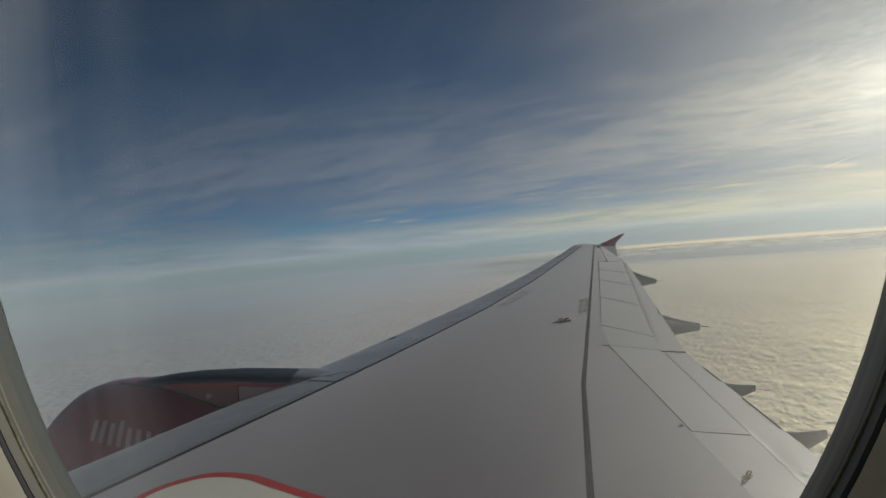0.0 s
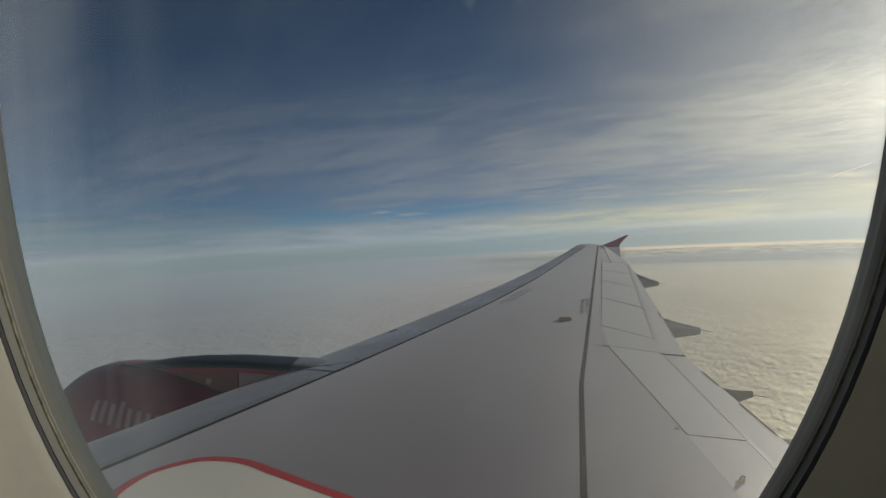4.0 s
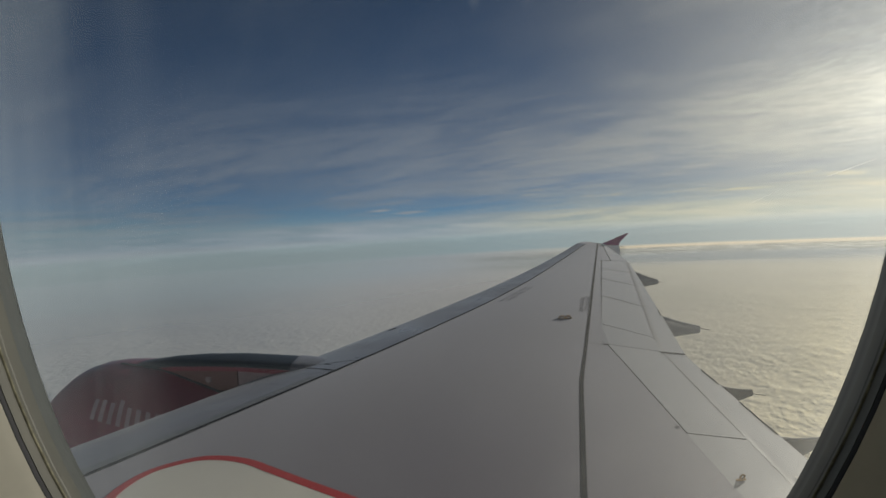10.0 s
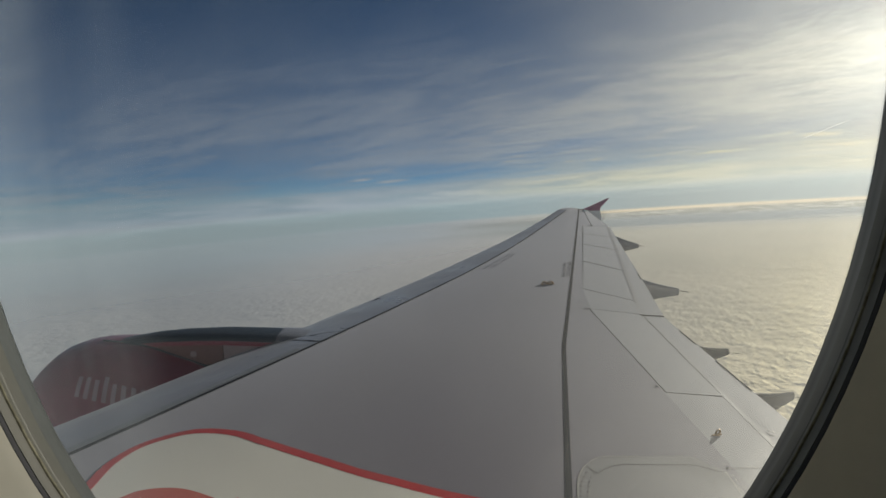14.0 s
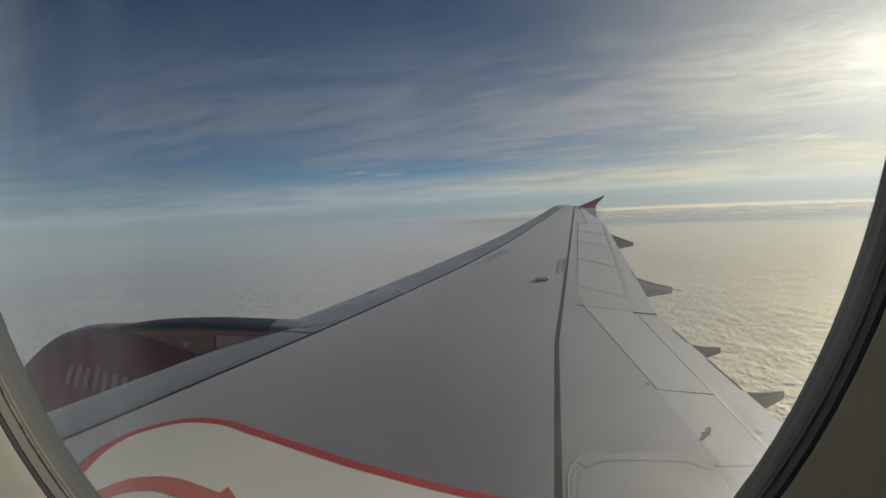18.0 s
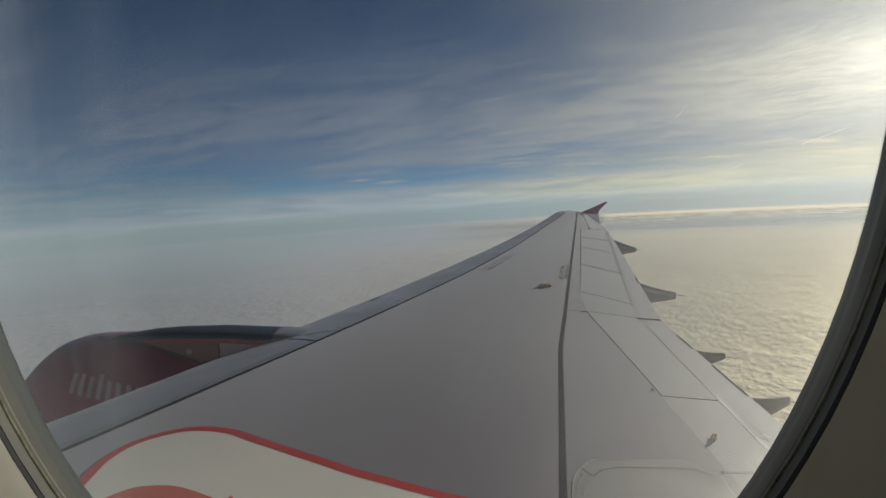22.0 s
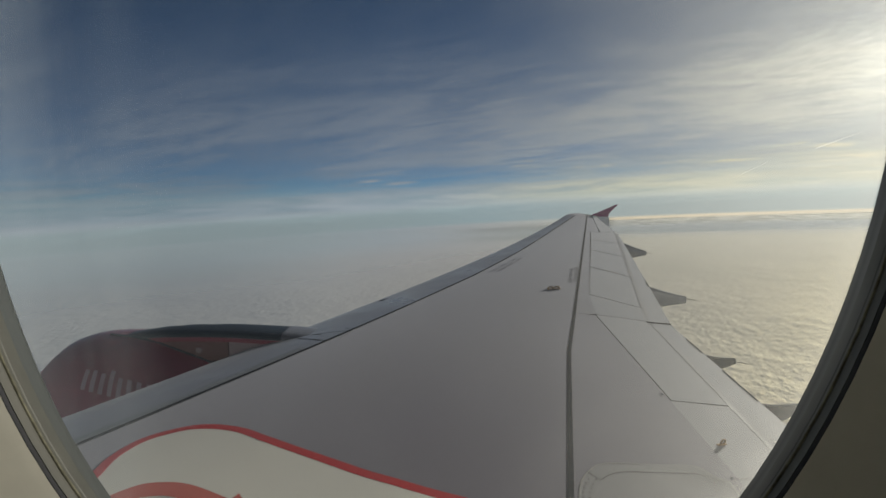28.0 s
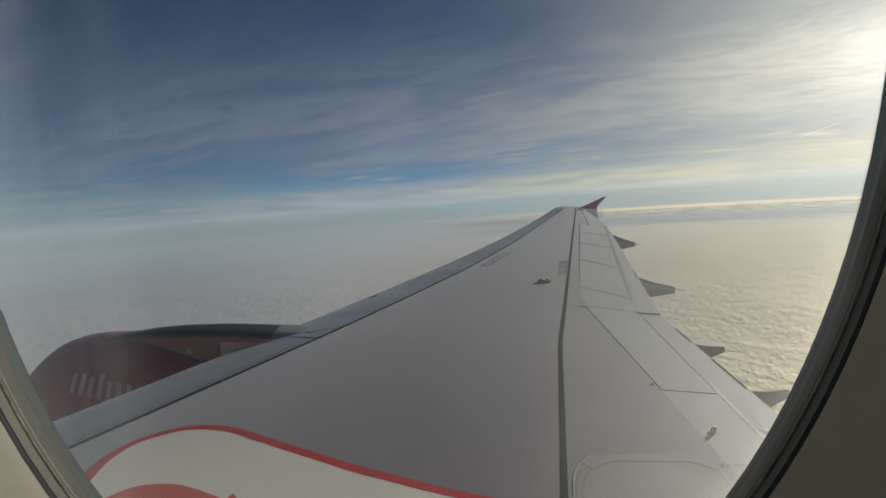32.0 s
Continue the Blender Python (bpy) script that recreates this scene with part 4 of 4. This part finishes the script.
def walkway_plate():
    rim = [(4.50, 3.30), (4.60, 3.738), (4.668, 4.017), (4.692, 4.09), (4.727, 4.155), (4.77, 4.209), (4.846, 4.274), (5.0, 4.30), (5.226, 4.335), (5.351, 4.343), (5.408, 4.27), (5.458, 4.228)]
    edge = smooth_line(rim, 4)
    verts, cols = [], 7
    for x, y in edge:
        fx, fy = 5.458 - (5.458 - x) * 0.25, min(y, 3.9) - 0.8
        for k in range(cols):
            t = k / (cols - 1)
            px, py = x + (fx - x) * t, y + (fy - y) * t
            verts.append((px, py, top_z(px, py) + 0.0018))
    mesh_object("walkway_plate", verts, grid_faces(len(edge), cols), PLATE_PAINT, wing, "pale grey access plate with a chamfered corner")
    # a pale strip paints the highlight along the plate's border
    ribbon("plate_edge", edge[:30], 0.004, PALE_LINE, wing, "fine pale line painting the lit edge of the access plate", proud=0.0030, deep=0.0006)
    ribbon("plate_edge", [(4.558, 3.40), (4.643, 3.75), (4.69, 3.93), (4.722, 4.0)], 0.003, PALE_LINE, wing, "fine pale line inside the rivet rows", proud=0.0030, deep=0.0006)
    ribbon("plate_joint", [(4.745, 4.195), (4.764, 4.167), (4.798, 4.128)], 0.005, RIVET_GREY, wing, "fine dark panel joint", proud=0.0028, deep=0.0006)
    ribbon("plate_joint", smooth_line([(4.798, 4.128), (4.847, 4.178), (4.914, 4.212), (4.977, 4.228), (5.14, 4.247), (5.301, 4.266), (5.365, 4.25), (5.415, 4.226), (5.458, 4.228)], 4), 0.004, RIVET_GREY, wing,
           "fine dark panel joint", proud=0.0028, deep=0.0006)
    ribbon("plate_joint", [(5.458, 4.228), (5.446, 4.13), (5.433, 4.04), (5.41, 3.86), (5.40, 3.78)], 0.005, PALE_LINE, wing, "fine pale panel joint", proud=0.0028, deep=0.0006)
    ribbon("plate_joint", [(5.488, 4.262), (5.62, 4.283), (5.766, 4.304)], 0.004, RIVET_GREY, wing, "fine dark panel joint", proud=0.0028, deep=0.0006)
    rivets([(5.482, 4.256), (5.49, 4.27)], SEAL, "dark rivet head", 0.006)
    # two rows of rivets that follow the plate's rounded corner and run on under the red line
    for row in (((4.752, 4.150), (4.728, 4.113), (4.698, 4.059), (4.679, 4.006), (4.640, 3.853), (4.616, 3.746), (4.56, 3.50)),
                ((4.778, 4.136), (4.740, 4.075), (4.713, 4.014), (4.669, 3.857), (4.643, 3.75), (4.59, 3.50))):
        ys = [p[1] for p in row[::-1]]
        xs = [p[0] for p in row[::-1]]
        rivets([(float(np.interp(y, ys, xs)), y) for y in np.arange(3.50, 4.16, 0.037)], RIVET_GREY, "dull grey rivet head", 0.0062)


def rivets(spots, mat, label, size=0.0045):
    me = bpy.data.meshes.new("rivet")
    verts = [(0, 0, 0.0014)] + [(size * f * math.cos(math.pi * k / 4), size * f * math.sin(math.pi * k / 4), z) for f, z in ((0.7, 0.001), (1, 0)) for k in range(8)]
    faces = [(0, 1 + k, 1 + (k + 1) % 8) for k in range(8)] + [(1 + k, 9 + k, 9 + (k + 1) % 8, 1 + (k + 1) % 8) for k in range(8)]
    me.from_pydata(verts, [], faces)
    me.materials.append(mat)
    for x, y in spots:
        ob = new("rivet", me)
        ob.parent = wing
        ob.matrix_parent_inverse = wing.matrix_world.inverted()
        ob.location = (x, y, top_z(x, y) + 0.0020)


walkway_plate()


def stencil(start, end, count, tall, mat=TEXT_GREY):
    """A line of stencilled characters that cannot be read, as plain short bars across the line."""
    (x0, y0), (x1, y1) = start, end
    d = math.hypot(x1 - x0, y1 - y0)
    nx, ny = (y1 - y0) / d, -(x1 - x0) / d
    rng = random.Random(count)
    for k in range(count):
        if k in (count // 3, 2 * count // 3):
            continue
        f = (k + 0.5) / count
        cx, cy, h = x0 + (x1 - x0) * f, y0 + (y1 - y0) * f, tall * rng.uniform(0.75, 1.0)
        ribbon("stencil_bar", [(cx + nx * h * q, cy + ny * h * q) for q in (-0.5, 0.0, 0.5)], d / count * rng.uniform(0.26, 0.42), mat, wing, "grey stencilled bar", proud=0.003, deep=0.001)


stencil((5.641, 8.39), (5.884, 9.293), 17, 0.056)
stencil((5.732, 8.471), (5.98, 9.385), 17, 0.056)
stencil((4.70, 9.10), (5.22, 10.25), 16, 0.05)
stencil((4.80, 9.10), (5.30, 10.22), 15, 0.05)


def lug(x, y, loops, turn, size=1.0):
    ob = thing("mooring_lug", (x, y, top_z(x, y)), "small anodised brass tie-down lug on the wing skin", "lug")
    bm = bmesh.new()
    bmesh.ops.create_cube(bm, size=1.0, matrix=Matrix.Diagonal((0.17 * size, 0.05 * size, 0.008, 1)))
    bmesh.ops.bevel(bm, geom=bm.edges[:], offset=0.003, segments=1, affect="EDGES")
    base = part("base", bm, BRASS, ob)
    base.matrix_parent_inverse = Matrix()
    for k in range(loops):
        verts, rows, sides = [], 13, 8
        off = (k - (loops - 1) / 2) * 0.078 * size
        for i in range(rows):
            a = math.pi * i / (rows - 1)
            cx, cz = off + 0.034 * size * math.cos(a), 0.026 * size * math.sin(a)
            for j in range(sides):
                b = 2 * math.pi * j / sides
                rr = 0.009 * size
                verts.append((cx + rr * math.cos(b) * math.cos(a), rr * 1.3 * math.sin(b), cz + rr * math.cos(b) * math.sin(a)))
        arch = mesh_object("arch", verts, grid_faces(rows, sides, closed=True), BRASS, ob)
        arch.matrix_parent_inverse = Matrix()
    ob.matrix_world = pose(x, y, top_z(x, y) + 0.004, 0, 0, turn)
    return ob


lug(5.362, 8.01, 2, 4, 0.95)


def eye_lug(x, y, turn):
    """A small upright eye on a pointed foot plate."""
    ob = thing("mooring_eye", (x, y, top_z(x, y)), "small upright brass tie-down eye on a pointed foot", "lug")
    bm = bmesh.new()
    low = [bm.verts.new((px, py, 0.0)) for px, py in ((-0.044, -0.003), (-0.010, -0.012), (0.018, -0.010), (0.022, 0.0), (0.018, 0.010), (-0.010, 0.012), (-0.044, 0.003))]
    high = [bm.verts.new((v.co.x * 0.9, v.co.y * 0.85, 0.005)) for v in low]
    bm.faces.new(low[::-1])
    bm.faces.new(high)
    for k in range(7):
        bm.faces.new((low[k], low[(k + 1) % 7], high[(k + 1) % 7], high[k]))
    part("foot", bm, BRASS, ob).matrix_parent_inverse = Matrix()
    verts, rows, sides = [], 20, 8
    for i in range(rows):
        a = 2 * math.pi * i / rows
        cx, cz = 0.013 * math.cos(a) + 0.005 * math.sin(a), 0.014 + 0.012 * math.sin(a)
        for j in range(sides):
            b = 2 * math.pi * j / sides
            verts.append((cx + 0.0045 * math.cos(b) * math.cos(a), 0.006 * math.sin(b), cz + 0.0045 * math.cos(b) * math.sin(a)))
    faces = grid_faces(rows, sides, closed=True) + [((rows - 1) * sides + j, (rows - 1) * sides + (j + 1) % sides, (j + 1) % sides, j) for j in range(sides)]
    mesh_object("eye_ring", verts, faces, BRASS, ob).matrix_parent_inverse = Matrix()
    ob.matrix_world = pose(x, y, top_z(x, y) + 0.003, 0, 0, turn)


eye_lug(5.617, 4.60, 14)

# small fittings
rivets([(5.66, 5.45), (5.67, 5.48), (5.70, 5.60), (5.62, 6.05), (5.63, 6.10), (5.60, 6.45), (5.86, 5.32), (5.84, 6.62)], SEAL, "dark rivet head", 0.005)
chip_rng = random.Random(4)
rivets([(5.36 + chip_rng.uniform(-0.14, 0.14), 3.98 + chip_rng.uniform(-0.28, 0.3)) for _ in range(22)], WHITE_PAINT, "pale paint chip", 0.0035)
rivets([(5.976 + chip_rng.uniform(-0.012, 0.012), 4.70 + chip_rng.uniform(-0.025, 0.025)) for _ in range(7)], WHITE_PAINT, "pale chip", 0.006)
mark_rng = random.Random(11)
rivets([(mark_rng.uniform(4.9, 5.45), mark_rng.uniform(4.45, 5.3)) for _ in range(14)] + [(mark_rng.uniform(5.5, 5.8), mark_rng.uniform(4.3, 5.0)) for _ in range(7)], PALE_LINE, "pale paint chip", 0.0026)
rivets([(5.545 + 0.028 * k, 6.25 + 0.004 * k) for k in range(9)] + [(5.535 + 0.030 * k, 5.985 + 0.006 * k) for k in range(6)], RIVET_GREY, "dark rivet head", 0.0030)
rivets([(5.545 + 0.045 * k, 5.158 + 0.002 * k) for k in range(8)], RIVET_GREY, "dark rivet head", 0.0022)
for y in np.linspace(7.6, 9.3, 9):
    rivets([(5.600 + 0.272 * (y - 7.35) - 0.012, float(y))], RIVET_GREY, "dark hinge bolt", 0.006)
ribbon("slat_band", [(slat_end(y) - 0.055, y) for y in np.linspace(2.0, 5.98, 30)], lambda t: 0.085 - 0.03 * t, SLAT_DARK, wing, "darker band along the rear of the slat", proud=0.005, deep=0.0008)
ribbon("slat_joint", smooth_line([(2.76, 6.36), (2.86, 6.285), (2.945, 6.22), (3.06, 6.145), (3.10, 6.175)], 4), 0.011, GAP, wing, "dark slat end joint", proud=0.004)
ribbon("slat_joint", [(2.90, 6.43), (2.97, 6.37)], 0.006, GAP, wing, "fine dark slat joint", proud=0.004)
ribbon("slat_step", smooth_line([(3.167, 6.149), (3.226, 6.358), (3.281, 6.727)], 6), 0.005, PALE_PAINT, wing, "fine pale slat edge", proud=0.003)
rivets([(2.58, 5.93), (2.60, 5.92), (2.645, 5.89)], SEAL, "dark rivet head", 0.008)
ribbon("slat_patch", [(3.30, 7.96), (3.36, 8.06)], 0.05, SEAL, wing, "small dark vent on the slat", proud=0.005)
ribbon("drain_cover", [(5.902, 4.79), (5.906, 4.835)], 0.016, TEXT_GREY, wing, "small dark hinge cover", proud=0.001)
ribbon("spoiler_latch", [(5.508, 5.212), (5.526, 5.20)], 0.015, SEAL, wing, "small dark latch at the spoiler corner", proud=0.006)
ribbon("hinge_mark", [(5.53, 7.025), (5.60, 7.04)], 0.012, SEAL, wing, "small dark spoiler hinge mark", proud=0.006)

# ---- the engine ahead of the wing ----
ENG_Y, ENG_Z = 6.6, -2.31
COWL = [(0.70, 1.06), (0.80, 1.09), (0.95, 1.105), (1.2, 1.097), (1.45, 1.060), (1.8, .945), (2.2, .79), (2.7, .66), (3.2, .58)]


def cowl_r(x):
    return float(np.interp(x, [p[0] for p in COWL], [p[1] for p in COWL]))


def build_engine():
    eng = thing("jet_engine", (1.6, ENG_Y, ENG_Z - 1.0), "magenta turbofan nacelle hung ahead of the wing", "engine")
    sides = 72

    def revolve(name, profile, mat, label, parent=eng):
        verts = []
        for x, r in profile:
            verts += [(x, ENG_Y + r * math.sin(2 * math.pi * k / sides), ENG_Z + r * math.cos(2 * math.pi * k / sides)) for k in range(sides)]
        return mesh_object(name, verts, grid_faces(len(profile), sides, closed=True), mat, parent, label)

    cowl = revolve("nacelle", COWL + [(3.25, .56)], NACELLE_RED, "glossy magenta engine cowl")
    revolve("inlet_lip", [(1.0, .80), (0.86, .83), (0.72, .88), (0.65, .93), (0.635, .98), (0.65, 1.02), (0.70, 1.06)], NACELLE_RED, "rounded magenta inlet lip")
    revolve("inlet_duct", [(1.0, .80), (1.3, .79), (1.5, .80), (1.5, .02)], CORE, "dark inlet duct and fan")
    revolve("exhaust_cone", [(3.0, .50), (3.6, .36), (4.1, .05)], BARE, "bare metal exhaust cone")
    # plain white bars where the cowl carries an illegible emblem
    for k in range(10):
        verts = []
        tall = (10.0, 10.5, 10.0, 12.5, 9.5, 9.5, 9.5, 9.5, 8.0, 11.0)[k]
        for q in range(5):
            for w in (0, 1):
                f = q / 4
                x = 1.140 + 0.072 * k + 0.036 * w - 0.0045 * tall * f
                a = radians(41.6 + 1.0 * k - 0.055 * k * k + 0.4 * w - tall * f)
                r = cowl_r(x) + 0.003
                verts.append((x, ENG_Y - r * math.sin(a), ENG_Z + r * math.cos(a)))
        mesh_object("emblem_bar", verts, grid_faces(5, 2), LETTER, cowl, "plain white bar on the cowl")

    # pylon: rounded cap over flat sides
    verts, cols = [], 11
    stations = [(0.84, .03, -1.250), (1.00, .07, -1.220), (1.18, .11, -1.186), (1.45, .15, -1.155), (1.7, .18, -1.145), (2.1, .20, -1.15), (2.5, .21, -1.178), (2.75, .21, -1.20), (3.0, .19, -1.235), (3.3, .12, -1.29)]
    for x, w, z in stations:
        for k in range(cols):
            a = math.pi * k / (cols - 1)
            ca, sa = math.cos(a), math.sin(a)
            verts.append((x, ENG_Y - w * math.copysign(abs(ca) ** 0.6, ca), z - 0.018 - 0.055 * (1 - sa ** 0.8)))
    mesh_object("pylon_cap", verts, grid_faces(len(stations), cols), PYLON_GREY, eng, "dark grey pylon top fairing")
    # pylon_root is coloured black to paint the shade under the side panels
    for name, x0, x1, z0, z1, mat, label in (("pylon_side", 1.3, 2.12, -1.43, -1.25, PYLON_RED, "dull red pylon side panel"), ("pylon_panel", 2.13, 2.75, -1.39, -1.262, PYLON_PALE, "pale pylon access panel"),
                                             ("pylon_root", 1.5, 3.0, -1.80, -1.435, GAP, "lower pylon side, black for the shade in its recess")):
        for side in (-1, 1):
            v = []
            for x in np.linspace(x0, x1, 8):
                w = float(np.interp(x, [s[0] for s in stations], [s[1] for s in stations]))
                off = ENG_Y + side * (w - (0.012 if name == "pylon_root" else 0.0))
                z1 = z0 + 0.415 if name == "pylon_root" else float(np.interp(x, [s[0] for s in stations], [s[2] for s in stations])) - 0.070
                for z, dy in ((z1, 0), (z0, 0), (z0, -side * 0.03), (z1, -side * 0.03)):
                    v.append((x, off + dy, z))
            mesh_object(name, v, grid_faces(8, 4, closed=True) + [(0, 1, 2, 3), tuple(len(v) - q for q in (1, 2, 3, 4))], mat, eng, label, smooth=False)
    # red strip with fasteners under the cap
    verts = []
    for x in np.linspace(1.32, 2.78, 10):
        half = float(np.interp(x, [s[0] for s in stations], [s[1] for s in stations])) + 0.003
        z = float(np.interp(x, [s[0] for s in stations], [s[2] for s in stations])) - 0.072
        for dy, dz in ((0, 0), (0, -0.036), (0.01, -0.036), (0.01, 0)):
            verts.append((x, ENG_Y - half + dy, z + dz))
    mesh_object("pylon_strip", verts, grid_faces(10, 4, closed=True), NACELLE_RED, eng, "red strip along the top of the pylon side", smooth=False)
    verts = []
    for x, half, z in ((2.60, .214, -1.184), (2.7, .215, -1.192), (2.8, .212, -1.205), (2.95, .205, -1.225)):
        for k in range(cols):
            a = math.pi * k / (cols - 1)
            ca, sa = math.cos(a), math.sin(a)
            verts.append((x, ENG_Y - half * math.copysign(abs(ca) ** 0.6, ca), z - 0.014 - 0.058 * (1 - sa ** 0.8)))
    mesh_object("pylon_saddle", verts, grid_faces(4, cols), SLAT_METAL, eng, "pale grey saddle where pylon meets wing")
    # raised edge where the cowl meets the pylon
    verts, rows = [], 16
    for x in np.linspace(1.0, 2.5, rows):
        half = float(np.interp(x, [s[0] for s in stations], [s[1] for s in stations]))
        z = ENG_Z + math.sqrt(cowl_r(x) ** 2 - half ** 2)
        for k in range(6):
            a = math.pi * k / 3
            verts.append((x, ENG_Y - half - 0.004 + 0.013 * math.cos(a), z + 0.013 * math.sin(a)))
    mesh_object("cowl_edge", verts, grid_faces(rows, 6, closed=True), PYLON_GREY, eng, "dark raised edge between cowl and pylon")
    # fasteners along the pylon's side and one pale round cap
    for k in range(26):
        x = 1.42 + 0.05 * k
        half = float(np.interp(x, [s[0] for s in stations], [s[1] for s in stations]))
        z = float(np.interp(x, [s[0] for s in stations], [s[2] for s in stations])) - 0.088
        fastener("fastener", x, ENG_Y - half - 0.001, z, 0.006, PYLON_PALE, eng)
        fastener("fastener", x, ENG_Y - half - 0.001, -1.405, 0.006, GAP, eng)
    fastener("access_cap", 1.855, ENG_Y - 0.192, -1.335, 0.030, PYLON_PALE, eng, "pale round access cap")
    return eng


def fastener(name, x, y, z, r, mat, parent, label=""):
    """A low round head on an upright side that faces inboard."""
    bm = bmesh.new()
    bmesh.ops.create_cone(bm, cap_ends=True, segments=12 if r > 0.01 else 6, radius1=r, radius2=r * 0.7, depth=0.006, matrix=pose(x, y, z, 90))
    return part(name, bm, mat, parent, label)


build_engine()


# ---- vapour trails far off ----
def vapour(a0, e0, a1, e1, dist, r, label):
    p = []
    for a, e in ((a0, e0), (a1, e1)):
        a, e = radians(a), radians(e)
        p.append((EYE[0] + dist * math.sin(a) * math.cos(e), EYE[1] + dist * math.cos(a) * math.cos(e), dist * math.sin(e)))
    ob = rod("backdrop_trail", p[0], p[1], r, TRAIL, None, "", 8)
    return tagged(ob, label, "vapour trail", kind="structure")


vapour(34.4, 3.7, 37.6, 4.9, 4500, 3.0, "thin straight white vapour trail in the sky")
vapour(28.8, 1.7, 31.0, 2.8, 4500, 1.1, "faint short vapour trail low in the sky")
vapour(24.1, 6.8, 25.0, 7.9, 4500, 1.2, "faint steep vapour trail higher in the sky")
